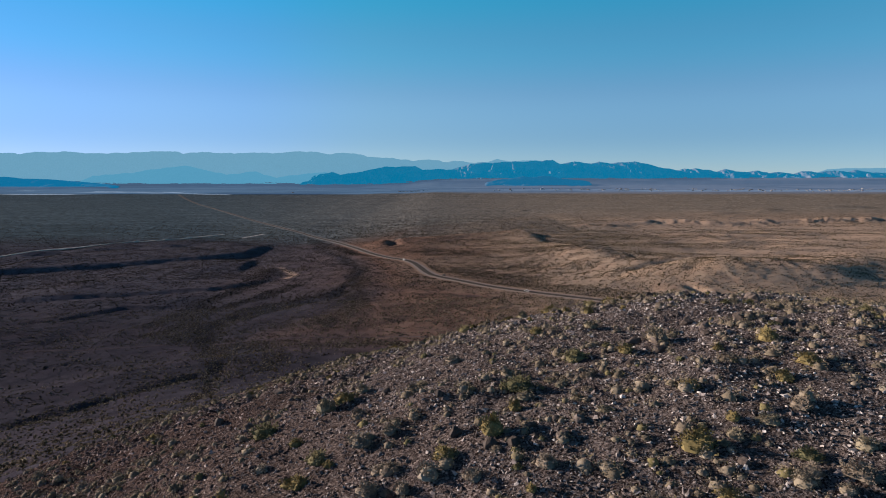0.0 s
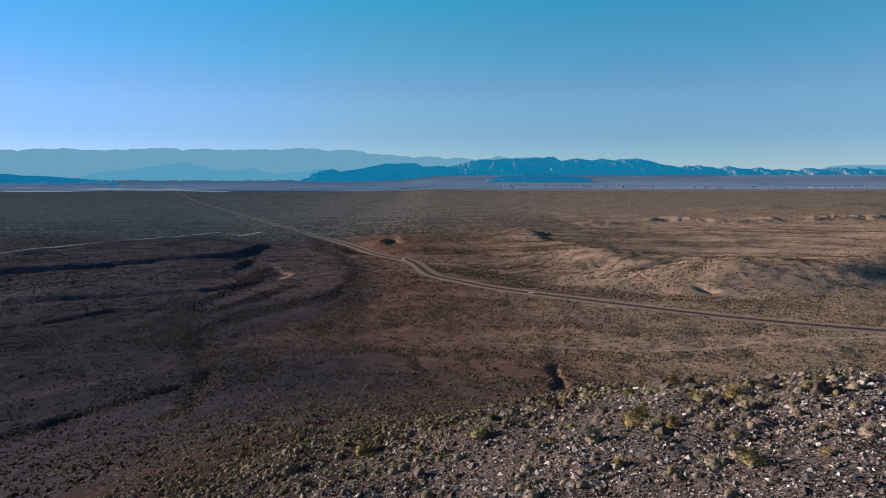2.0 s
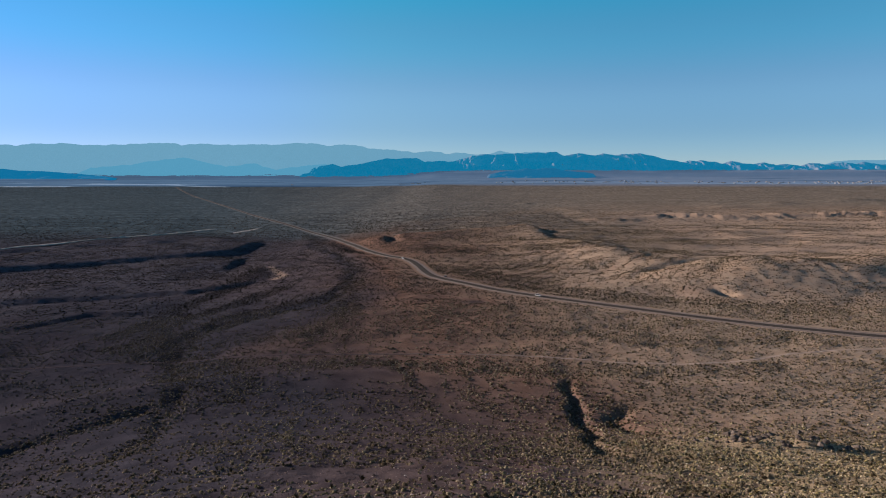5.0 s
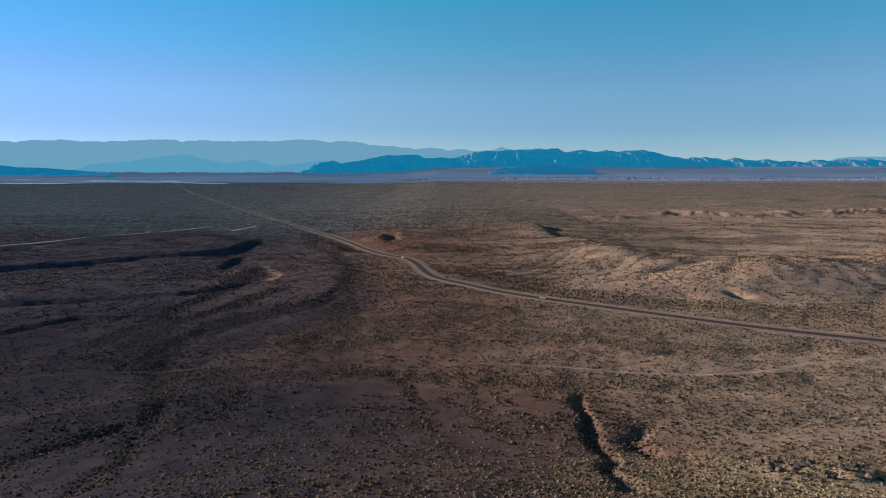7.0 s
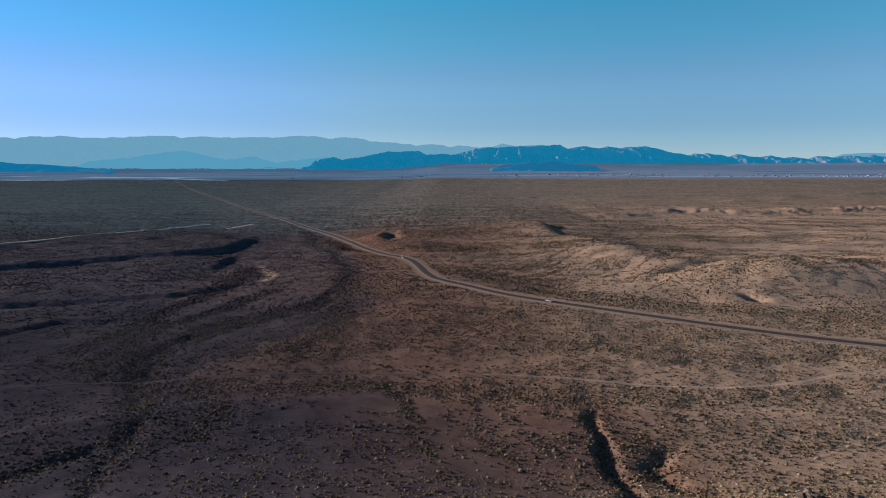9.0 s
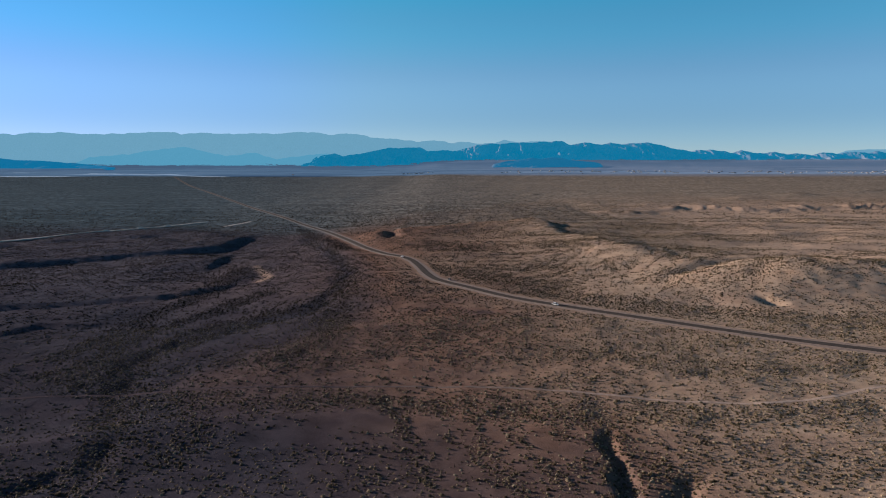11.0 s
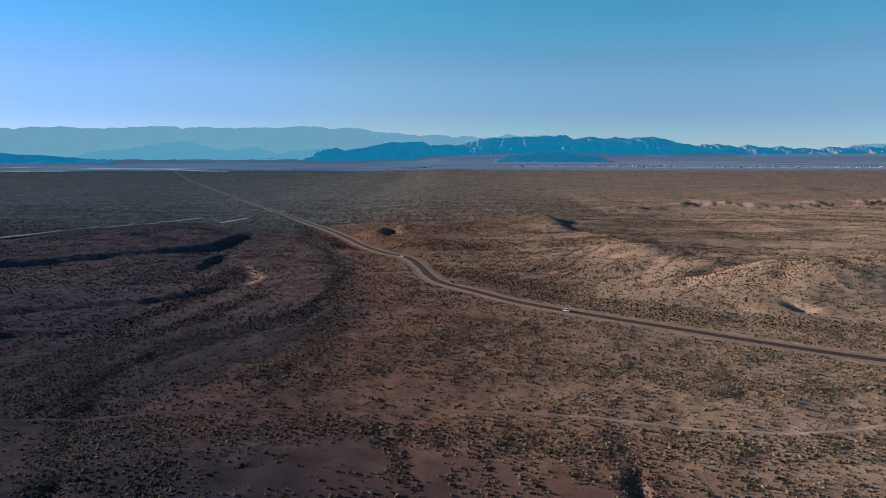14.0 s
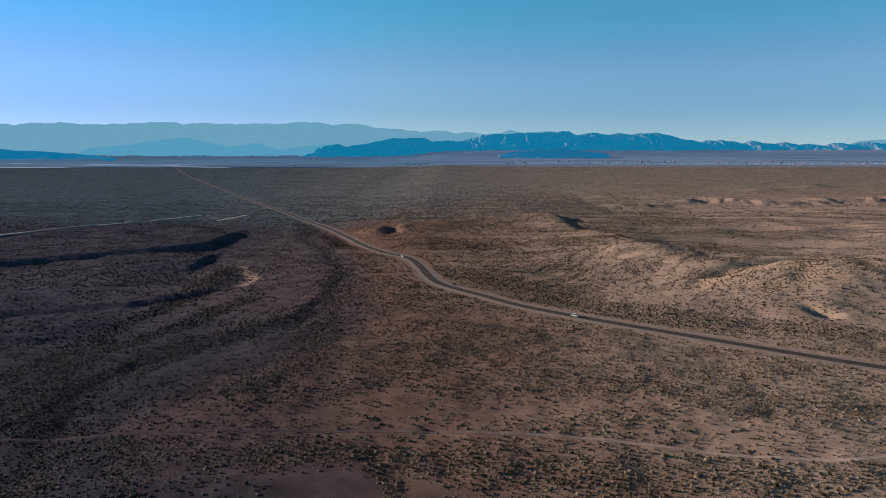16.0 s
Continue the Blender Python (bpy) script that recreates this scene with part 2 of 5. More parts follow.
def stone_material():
    """Loose rubble: colour darkened on the low side of the hill for the dimmer light there."""
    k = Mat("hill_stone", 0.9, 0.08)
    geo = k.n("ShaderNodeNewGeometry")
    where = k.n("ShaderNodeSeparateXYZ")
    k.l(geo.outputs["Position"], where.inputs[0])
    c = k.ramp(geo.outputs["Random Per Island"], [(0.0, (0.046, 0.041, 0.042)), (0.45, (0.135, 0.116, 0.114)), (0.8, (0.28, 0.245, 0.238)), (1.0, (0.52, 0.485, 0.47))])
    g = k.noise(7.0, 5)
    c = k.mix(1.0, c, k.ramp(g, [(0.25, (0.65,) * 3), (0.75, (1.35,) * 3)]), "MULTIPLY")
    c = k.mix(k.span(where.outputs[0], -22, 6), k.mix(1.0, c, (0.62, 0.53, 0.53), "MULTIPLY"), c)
    k.bump(g, 0.6, 0.05)
    return k.color(c)


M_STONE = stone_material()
M_BOULDER = random_material("dark_boulder", [(0.0, (0.05, 0.040, 0.036)), (0.7, (0.10, 0.080, 0.071)), (1.0, (0.15, 0.122, 0.108))], 0.85, 3.0, 0.45, 0.12)
M_BUSH = random_material("dry_bush", [(0.0, (0.17, 0.14, 0.11)), (0.5, (0.24, 0.20, 0.158)), (0.8, (0.215, 0.185, 0.125)), (1.0, (0.29, 0.25, 0.21))], 0.95, 5.0, 0.35)
M_YELLOW = random_material("yellow_bush", [(0.0, (0.16, 0.13, 0.058)), (1.0, (0.24, 0.19, 0.085))], 0.95, 5.0, 0.35)
M_STEM = random_material("bush_wood", [(0.0, (0.12, 0.09, 0.07)), (1.0, (0.20, 0.16, 0.12))], 0.95, 8.0, 0.3)


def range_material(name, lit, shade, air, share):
    """Rock of a far range, with the haze of many kilometres of air mixed in as emission."""
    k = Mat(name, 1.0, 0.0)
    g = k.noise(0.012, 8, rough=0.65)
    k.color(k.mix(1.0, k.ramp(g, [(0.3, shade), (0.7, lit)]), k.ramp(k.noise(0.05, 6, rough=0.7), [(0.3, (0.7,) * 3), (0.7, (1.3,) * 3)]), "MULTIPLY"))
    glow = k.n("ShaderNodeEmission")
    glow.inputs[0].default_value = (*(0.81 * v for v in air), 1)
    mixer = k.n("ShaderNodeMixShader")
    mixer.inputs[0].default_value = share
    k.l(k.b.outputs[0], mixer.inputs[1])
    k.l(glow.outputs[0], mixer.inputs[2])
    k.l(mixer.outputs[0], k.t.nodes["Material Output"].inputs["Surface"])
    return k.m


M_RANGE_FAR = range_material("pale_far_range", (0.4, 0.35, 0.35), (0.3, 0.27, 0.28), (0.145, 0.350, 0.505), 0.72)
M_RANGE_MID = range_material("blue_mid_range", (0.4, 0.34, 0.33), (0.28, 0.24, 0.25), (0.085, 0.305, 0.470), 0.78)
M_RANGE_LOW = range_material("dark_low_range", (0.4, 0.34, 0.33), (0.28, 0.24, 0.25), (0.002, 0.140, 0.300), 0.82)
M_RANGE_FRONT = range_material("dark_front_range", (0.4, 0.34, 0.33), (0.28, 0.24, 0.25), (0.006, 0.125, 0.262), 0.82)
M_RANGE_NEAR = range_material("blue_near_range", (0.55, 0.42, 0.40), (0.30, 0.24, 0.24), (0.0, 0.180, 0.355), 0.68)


# ---- terrain ----
def sm(a):
    a = np.clip(a, 0.0, 1.0)
    return a * a * (3 - 2 * a)


def lattice(ix, iy, seed):
    h = (ix * 374761393 + iy * 668265263 + seed * 974634721) & 0x7FFFFFFF
    h = ((h ^ (h >> 13)) * 1274126177) & 0x7FFFFFFF
    return ((h ^ (h >> 16)) & 0xFFFF) / 32767.5 - 1.0


def value_noise(x, y, seed=0):
    ix, iy = np.floor(x).astype(np.int64), np.floor(y).astype(np.int64)
    fx, fy = sm(x - ix), sm(y - iy)
    a, b = lattice(ix, iy, seed), lattice(ix + 1, iy, seed)
    c, d = lattice(ix, iy + 1, seed), lattice(ix + 1, iy + 1, seed)
    return (a * (1 - fx) + b * fx) * (1 - fy) + (c * (1 - fx) + d * fx) * fy


def fbm(x, y, octaves=4, seed=0, gain=0.5):
    total, amp = np.zeros_like(x), 1.0
    for i in range(octaves):
        total = total + amp * value_noise(x * 2 ** i + 17.3 * i, y * 2 ** i - 9.1 * i, seed + i)
        amp *= gain
    return total


def near_line(x, y, line):
    """Distance to a polyline."""
    best = np.full_like(x, 1e9)
    for (ax, ay), (bx, by) in zip(line, line[1:]):
        dx, dy = bx - ax, by - ay
        s = np.clip(((x - ax) * dx + (y - ay) * dy) / (dx * dx + dy * dy), 0, 1)
        best = np.minimum(best, np.hypot(x - ax - s * dx, y - ay - s * dy))
    return best


ROAD = [(-1655, 3880), (-1392, 3400), (-1118, 2900), (-849, 2400), (-637, 2000), (-480, 1700), (-350, 1450), (-274, 1300), (-204, 1160), (-147, 1025), (-109, 930),
        (-78, 870), (-56, 842), (-42, 814), (-31, 773), (-23, 736), (-14, 707), (-2, 688), (20, 662), (40, 637), (58, 619), (92, 592),
        (149, 551), (196, 518), (230, 497), (279, 472), (330, 452), (420, 420), (560, 372)]
TRACK = [(-330, 433), (-250, 430), (-186, 430), (-155, 429), (-130, 428), (-92, 426), (-34, 425), (0, 425), (30, 423), (54, 419), (88, 410), (104, 406), (122, 404), (140, 403), (156, 406), (176, 412), (202, 424), (238, 433), (330, 446)]
MAIN_WASH = [(-180, 262), (-161, 294), (-150, 310), (-128, 337), (-139, 370), (-154, 396), (-171, 447), (-179, 498), (-139, 549), (-105, 582), (-98, 668), (-99, 743), (-138, 872), (-216, 1063)]
LEFT_WASH = [(-215, 225), (-190, 252), (-175, 270), (-161, 294), (-150, 310), (-136, 328)]
BRANCH = [(-131, 356), (-123, 321), (-112, 285), (-108, 250)]
MID_WASH = [(64, 372), (62, 360), (61, 346), (59, 325), (55, 309), (56, 294), (52, 268), (50, 245)]
SIDE_WASH = [(82, 330), (75, 318), (70, 306), (73, 294), (86, 282)]
BAND = [(-152, 428), (-87, 401), (-27, 401), (32, 391), (60, 387), (110, 383), (150, 396), (186, 405)]
VEINS = [[(6, 415), (8, 400), (10, 388), (10, 372), (14, 350), (20, 325)], [(25, 408), (27, 390), (25, 370), (30, 345), (40, 318)], [(-20, 410), (-17, 390), (-22, 365)], [(45, 400), (48, 380), (44, 360)]]
STREAM_A = [(-28, 408), (-15, 361), (-7, 319), (2, 288)]
STREAM_B = [(-3, 404), (2, 361), (17, 336), (30, 292)]
LOW_BANDS = [[(-103, 762), (-91, 666), (-104, 609), (-127, 589), (-155, 559), (-177, 526), (-186, 493), (-185, 460), (-185, 442)],
             [(-93, 623), (-80, 559), (-76, 522), (-91, 488)],
             [(-226, 799), (-217, 685), (-231, 610), (-230, 552), (-238, 519), (-242, 500)],
             [(-165, 672), (-180, 609), (-199, 560), (-216, 539), (-207, 475)],
             [(-217, 466), (-189, 450), (-168, 433)],
             [(-136, 916), (-191, 1040), (-254, 1200)]]
HIGH_BANDS = [[(-63, 408), (-43, 410), (-20, 396), (-1, 396), (38, 393), (97, 394), (133, 391)], [(65, 470), (93, 478), (111, 455), (149, 457), (171, 453)],
              [(-27, 537), (15, 527), (49, 549)], [(-103, 334), (-99, 365), (-113, 389)], [(-40, 785), (-2, 731), (45, 697), (83, 648), (119, 624)]]
ROAD_BAND = [(-20, 777), (35, 721), (84, 660), (104, 625), (147, 600), (190, 586), (249, 562), (298, 538)]
CULVERT = [(235, 474), (222, 457), (172, 445), (130, 442)]
HILL = (25.0, 30.0)
DROP_R = [0, 12, 28, 42, 56, 68, 100, 140, 200, 250, 290, 330, 390]
DROP_Z = [0, 0.8, 4.0, 9.5, 15.2, 20.0, 33.5, 50.5, 72.0, 86.5, 96.0, 101.2, 103.5]


def step_along(x, y, line, height, width, back):
    """A bank along a line: the land behind it is higher, and sinks again far behind."""
    px, py = zip(*line)
    d = y - np.interp(x, px, py) + 4 * fbm(x * 0.02, y * 0.01, 2, int(height * 10)) + 0.9 * fbm(x * 0.12, y * 0.06, 2, 91)
    height = height * (0.9 + 0.25 * fbm(x * 0.012, y * 0.012, 2, 93))
    ends = sm((x - px[0]) / 60) * sm((px[-1] - x) / 40)
    return height * ends * sm(d / width + 0.5) * (1 - sm((d - back * 0.3) / back))


def table_edge(y):
    """The eastern edge of the low tableland."""
    return np.interp(y, [760, 790, 812, 830, 870, 902, 968, 1010, 1050, 1120, 1190, 1225, 1260], [330, 300, 262, 228, 218, 211, 198, 184, 168, 160, 164, 152, 120])


def behind_table(x, y):
    """1 on the low floor behind the tableland, 0 on it."""
    return sm((x - table_edge(y)) / 12) * sm((y - np.interp(x, [200, 228, 262, 310, 360, 600], [840, 834, 828, 814, 804, 780])) / 14)


def table_runs(x, y):
    """The shallow drainage lines that comb the tableland, 1 along each line."""
    bend = fbm(x * 0.022, y * 0.022, 3, 18)
    return 1 - np.abs(fbm((x * 0.76 - y * 0.65) * 0.055 + 0.35 * bend, (x * 0.65 + y * 0.76) * 0.011, 3, 28))


def hill_height(x, y):
    ang = np.arctan2(x - HILL[0], y - HILL[1])
    r = np.hypot(x - HILL[0], y - HILL[1])
    r = r * (1 + 0.05 * np.sin(ang * 5 + 1.0) * sm((r - 50) / 80)) + 3.0 * fbm(x * 0.03, y * 0.03, 3, 5) * sm(r / 60)
    rr = np.linspace(0, 390, 391)
    zz = np.interp(rr, DROP_R, DROP_Z)
    zz = np.convolve(np.pad(zz, 8, mode="edge"), np.ones(17) / 17, "valid")
    return 102.3 - np.interp(r, rr, zz) - 0.3 * np.maximum(r - 360, 0)


def terrain(x, y):
    z = -12 * sm((-x - 30) / 270) - 6 * sm((-x - 300) / 300)
    road_d = near_line(x, y, ROAD)
    calm = sm((road_d - 8) / 30)                       # graded ground beside the road
    # low hills on the sunny side of the road
    zone = sm((x - 90) / 160) * sm((y - 560) / 120) * (1 - sm((y - 1250) / 300)) * calm
    z = z + zone * (1.5 + 2.0 * fbm(x * 0.012, y * 0.016, 3, 11))
    rills = 1 - np.abs(fbm(x * 0.055 + 0.4 * fbm(x * 0.02, y * 0.02, 2, 17), y * 0.017, 3, 13))
    wander = 9 * fbm(x * 0.022, y * 0.022, 3, 18)
    mound = 17 * np.exp(-(((x - 350) / 128) ** 2 + ((y - 690) / 80) ** 2) ** 1.4)
    ridge_h = np.interp(x, [80, 150, 212, 236, 262, 310, 360, 430], [0, 4, 11, 11.5, 9.5, 6.5, 4.5, 0])
    behind = y - np.interp(x, [80, 190, 228, 262, 310, 360, 430], [880, 838, 822, 816, 802, 792, 785]) + wander * 0.4
    mound = mound + ridge_h * np.exp(-(behind / np.where(behind > 0, 17, 66)) ** 2)
    mound = mound + 9 * np.exp(-((x - 520) / 120) ** 2 - ((y - 770) / 60) ** 2)
    mound = mound - 4.2 * sm((x - 165) / 70) * np.exp(-(near_line(x + wander * 0.5, y, [(150, 672), (184, 674), (211, 706), (240, 728), (275, 750), (325, 772)]) / 13) ** 2)
    # a low tableland with a steep eastern edge and a rim towards the far plain
    east_x = table_edge(y)
    east_h = np.interp(y, [780, 815, 840, 862, 902, 968, 1010, 1060, 1120, 1180, 1225, 1260], [0.0, 2.0, 6.0, 9.5, 10.5, 9.0, 6.5, 4.0, 4.5, 9.0, 10.0, 8.0])
    rim_y = np.interp(x, [-260, -190, -129, -87, -37, 51, 128, 160, 200], [1000, 1035, 1058, 1100, 1128, 1194, 1223, 1228, 1228])
    de, dn = east_x - x + wander * 0.5, rim_y - y + wander
    table = np.maximum(east_h * np.exp(-np.maximum(de, 0) / 130), 6.5 * np.exp(-np.maximum(dn, 0) / 150))
    table = table * sm((de + 9) / 32 + 0.5) * sm(dn / 16 + 0.5) * sm((x + 240) / 130) * sm((y - 640) / 90)
    mound = mound + table + 1.5 * np.exp(-((x - 142) / 22) ** 2 - ((y - 1206) / 24) ** 2) * sm((east_x + 4 - x) / 12)
    mound = mound - 1.5 * sm(-de / 80) * sm((x - 130) / 60) * sm((y - 790) / 70) * (1 - sm((y - 1230) / 120)) * (1 - sm((x - 320) / 200))
    mound = mound - 0.4 * table_runs(x, y) ** 3 * sm((x + 60) / 150) * sm((y - 640) / 60) * (1 - sm((y - 1180) / 60)) * sm((de + 60) / 60)
    z = z + calm * mound * (0.98 + 0.022 * rills + 0.03 * fbm(x * 0.14, y * 0.07, 2, 19))
    z = z - 5.5 * np.exp(-((x + 86 + 0.12 * (y - 1052)) / 10) ** 2 - ((y - 1052) / 44) ** 2) * (1 + 0.5 * fbm(x * 0.1, y * 0.05, 2, 29))
    z = z - 3.6 * np.exp(-((x - 248 + 0.3 * (y - 606)) / 6.0) ** 2 - ((y - 606) / 13) ** 2) * (1 + 0.3 * fbm(x * 0.2, y * 0.1, 2, 23))
    # eroded banks far out
    bank = np.interp(x, [300, 420, 540, 672, 817, 960, 1100, 1400], [1425, 1430, 1555, 1480, 1550, 1590, 1620, 1700])
    bd = y - bank + 14 * fbm(x * 0.03, y * 0.01, 4, 21)
    gully = np.abs(fbm(x * 0.045, y * 0.012, 3, 25))
    z = z + sm((x - 280) / 80) * (9.5 * np.exp(-(bd / 34) ** 2) * np.clip(gully * 1.6, 0, 1) * np.interp(x, [280, 330, 370, 430, 490, 520, 640, 760, 860, 950, 1400], [0.4, 0.55, 0.3, 0.05, 0.35, 0.8, 0.6, 0.75, 0.5, 0.95, 0.7]) + 4 * sm(bd / 60 + 0.5) * (1 - sm((bd - 150) / 600)))
    for cx, cy, rx, ry, up in ((1085, 2085, 55, 26, 9), (1490, 2330, 110, 30, 11), (830, 1890, 60, 24, 6), (262, 2130, 24, 22, 5)):
        z = z + up * np.exp(-((x - cx) / rx) ** 2 - ((y - cy) / ry) ** 2)
    # benches and banks on the shaded side
    nose = 1 - sm((x + np.interp(y, [930, 1000, 1100, 1150], [320, 318, 318, 335])) / 22)
    nose = nose * (1 - sm((y - 1060 - 1.2 * np.maximum(-x - 345, 0)) / 90))
    z = z + step_along(x, y, [(-660, 800), (-505, 862), (-443, 890), (-379, 928), (-330, 950), (-290, 965)], 8.0, 24, 420) * nose
    z = z + 4.6 * np.exp(-((x + 310) / 70) ** 2 - ((y - 860) / 60) ** 4) * (1 - sm((x + np.interp(y, [786, 843, 910], [272, 277, 286])) / 14))
    z = z + step_along(x, y, [(-740, 990), (-636, 1045), (-541, 1085), (-450, 1100)], 4.0, 20, 200)
    z = z + step_along(x, y, [(-470, 615), (-338, 637), (-296, 651), (-254, 663), (-240, 680), (-190, 715)], 3.8, 9, 170)
    z = z + step_along(x, y, [(-400, 500), (-329, 528), (-317, 547), (-301, 570), (-235, 582)], 2.2, 8, 80)
    # washes
    wx, wy = x + 3.2 * fbm(x * 0.07, y * 0.07, 3, 36), y + 3.2 * fbm(x * 0.07, y * 0.07, 3, 37)
    for line, deep, wide in ((MAIN_WASH, 1.4, 9), (STREAM_A, 0.8, 4), (STREAM_B, 0.8, 4), (CULVERT, 0.7, 4)):
        d = near_line(wx, wy, line)
        z = z - deep * np.exp(-(d / wide) ** 2) * (0.7 + 0.3 * fbm(x * 0.05, y * 0.05, 2, 31))
    # fine relief
    z = z + calm * (0.9 * fbm(x * 0.02, y * 0.02, 3, 41) + 0.25 * fbm(x * 0.12, y * 0.12, 2, 47))
    # the rocky hill
    h = hill_height(x, y)
    h = h + 0.45 * fbm(x * 0.16, y * 0.16, 3, 51) * sm((h - 8) / 30)
    rubble = np.abs(fbm(x * 0.9, y * 0.9, 2, 57)) + 0.5 * np.abs(fbm(x * 2.1, y * 2.1, 2, 58))
    h = h + 0.20 * rubble * sm((h - 62) / 15)
    h = h + 0.9 * np.exp(-((x - 28) / 20) ** 2 - ((y - 63) / 14) ** 2)
    h = h + (2.6 + 2.0 * fbm(x * 0.12, y * 0.12, 3, 59)) * np.exp(-((x - 120) / 19) ** 2 - ((y - 272) / 10) ** 2)
    k = 4.0
    z = np.where(h > z + 40, h, np.logaddexp(np.minimum(h, z + 60) / k, z / k) * k)
    d = near_line(wx, wy, MID_WASH)
    z = z - 2.2 * sm((384 - y) / 36) * np.exp(-(d / 3.4) ** 4) * (0.8 + 0.25 * fbm(x * 0.06, y * 0.06, 2, 33))
    for line, deep, wide in ((LEFT_WASH, 2.0, 5.5), (BRANCH, 1.2, 4), (SIDE_WASH, 2.1, 4.0)):
        z = z - deep * np.exp(-(near_line(wx, wy, line) / wide) ** 2) * (0.8 + 0.25 * fbm(x * 0.06, y * 0.06, 2, 35))
    # the valley floor lifts towards the ranges
    z = z + 97 * np.clip((y - 3000) / 1900, 0, 2) ** 1.6 + (12 + 20 * sm((x + 600) / 900)) * sm((y - 4430) / 150)
    return z


# the sheet: rows get wider apart and longer with distance
rows_y = [-420.0]
while rows_y[-1] < 4975:
    yy = rows_y[-1]
    rows_y.append(yy + (12 if yy < -60 else 1.5 if yy < 12 else 0.5 if yy < 80 else 1.3 if yy < 150 else max(1.3, 0.0085 * yy if yy < 1300 else 0.014 * yy if yy < 3780 else 12 if yy < 4350 else 40)))
rows_y = np.array(rows_y)
side = np.linspace(-1, 1, 411)
side = side * (0.55 + 0.45 * side ** 2)
half = np.maximum(190.0, 0.86 * rows_y + 150)
GX = side[None, :] * half[:, None]
GY = np.repeat(rows_y[:, None], len(side), 1)
GZ = terrain(GX.ravel(), GY.ravel()).reshape(GX.shape)


def grid_mesh(name, X, Y, Z):
    n, m = X.shape
    me = bpy.data.meshes.new(name)
    me.vertices.add(n * m)
    me.vertices.foreach_set("co", np.stack([X, Y, Z], -1).astype(np.float32).ravel())
    i = (np.arange(n - 1)[:, None] * m + np.arange(m - 1)[None, :]).ravel()
    quads = np.stack([i, i + 1, i + m + 1, i + m], -1).ravel()
    count = len(i)
    me.loops.add(count * 4)
    me.loops.foreach_set("vertex_index", quads.astype(np.int32))
    me.polygons.add(count)
    me.polygons.foreach_set("loop_start", np.arange(count, dtype=np.int32) * 4)
    me.polygons.foreach_set("use_smooth", np.ones(count, dtype=bool))
    me.update(calc_edges=True)
    return me


ground_me = grid_mesh("ground", GX, GY, GZ)
gx, gy, gz = GX.ravel(), GY.ravel(), GZ.ravel()
hill_part = sm((hill_height(gx, gy) - 4) / 16)
# soil tone, drawn down towards the left to carry the dimmer light there
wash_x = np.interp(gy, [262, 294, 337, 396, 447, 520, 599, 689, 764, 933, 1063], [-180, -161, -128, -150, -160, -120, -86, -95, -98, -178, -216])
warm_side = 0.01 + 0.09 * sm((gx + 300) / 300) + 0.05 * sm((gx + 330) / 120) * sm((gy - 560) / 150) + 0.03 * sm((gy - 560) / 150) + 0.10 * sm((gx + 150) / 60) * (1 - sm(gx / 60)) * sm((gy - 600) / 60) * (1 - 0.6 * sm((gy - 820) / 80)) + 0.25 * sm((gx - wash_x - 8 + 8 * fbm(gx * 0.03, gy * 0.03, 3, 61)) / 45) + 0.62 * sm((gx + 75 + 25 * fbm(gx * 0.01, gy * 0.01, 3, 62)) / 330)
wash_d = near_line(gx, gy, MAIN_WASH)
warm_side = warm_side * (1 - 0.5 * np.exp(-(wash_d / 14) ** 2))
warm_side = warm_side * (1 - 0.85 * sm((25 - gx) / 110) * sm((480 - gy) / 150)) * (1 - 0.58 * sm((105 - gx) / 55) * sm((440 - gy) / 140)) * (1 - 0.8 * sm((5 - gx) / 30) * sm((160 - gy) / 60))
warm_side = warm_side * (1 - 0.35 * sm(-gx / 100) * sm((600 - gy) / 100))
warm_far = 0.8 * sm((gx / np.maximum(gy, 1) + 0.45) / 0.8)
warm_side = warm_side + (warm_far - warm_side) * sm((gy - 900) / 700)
rocky = sm((hill_height(gx, gy) - 48 + 14 * fbm(gx * 0.05, gy * 0.05, 3, 63)) / 26)
pale = np.clip(sm((gx - 280) / 60) * np.exp(-((gy - np.interp(gx, [300, 420, 540, 672, 817, 960, 1100, 1400], [1425, 1430, 1555, 1480, 1550, 1590, 1620, 1700]) - 10) / 28) ** 2) * (0.75 + 0.8 * fbm(gx * 0.02, gy * 0.02, 3, 65)), 0, 1)
pale = np.maximum(pale, 0.55 * sm((gx - 270) / 200) * sm((gy - 480) / 80) * (1 - sm((gy - 1500) / 300)))
pale = np.maximum(pale, 0.6 * np.exp(-(near_line(gx, gy, [(172, 620), (190, 609), (212, 602)]) / 7) ** 2))
pale = np.maximum(pale, 0.7 * np.exp(-(near_line(gx, gy, [(-215, 813), (-180, 743), (-186, 726)]) / 4) ** 2))
olive = sm((gy - 1080 - 330 * sm((gx + 150) / 500) + 90 * fbm(gx * 0.004, gy * 0.006, 3, 67)) / (330 + 500 * sm((gx + 100) / 600)))
floor_part = behind_table(gx, gy) * (1 - sm((gx - 330) / 500)) * (1 - sm((gy - 1500) / 200))
warm_side = warm_side * (1 - 0.25 * floor_part)
olive = np.maximum(olive, 0.55 * floor_part)
olive = np.maximum(olive, 0.75 * sm((gy - np.interp(gx, [-190, -87, 51, 160], [1040, 1105, 1198, 1232])) / 25) * sm((gx + 110) / 40) * (1 - sm((gx - 500) / 500)))
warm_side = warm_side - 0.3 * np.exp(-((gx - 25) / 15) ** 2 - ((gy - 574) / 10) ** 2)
right_part = sm((gx + 500) / 1200)
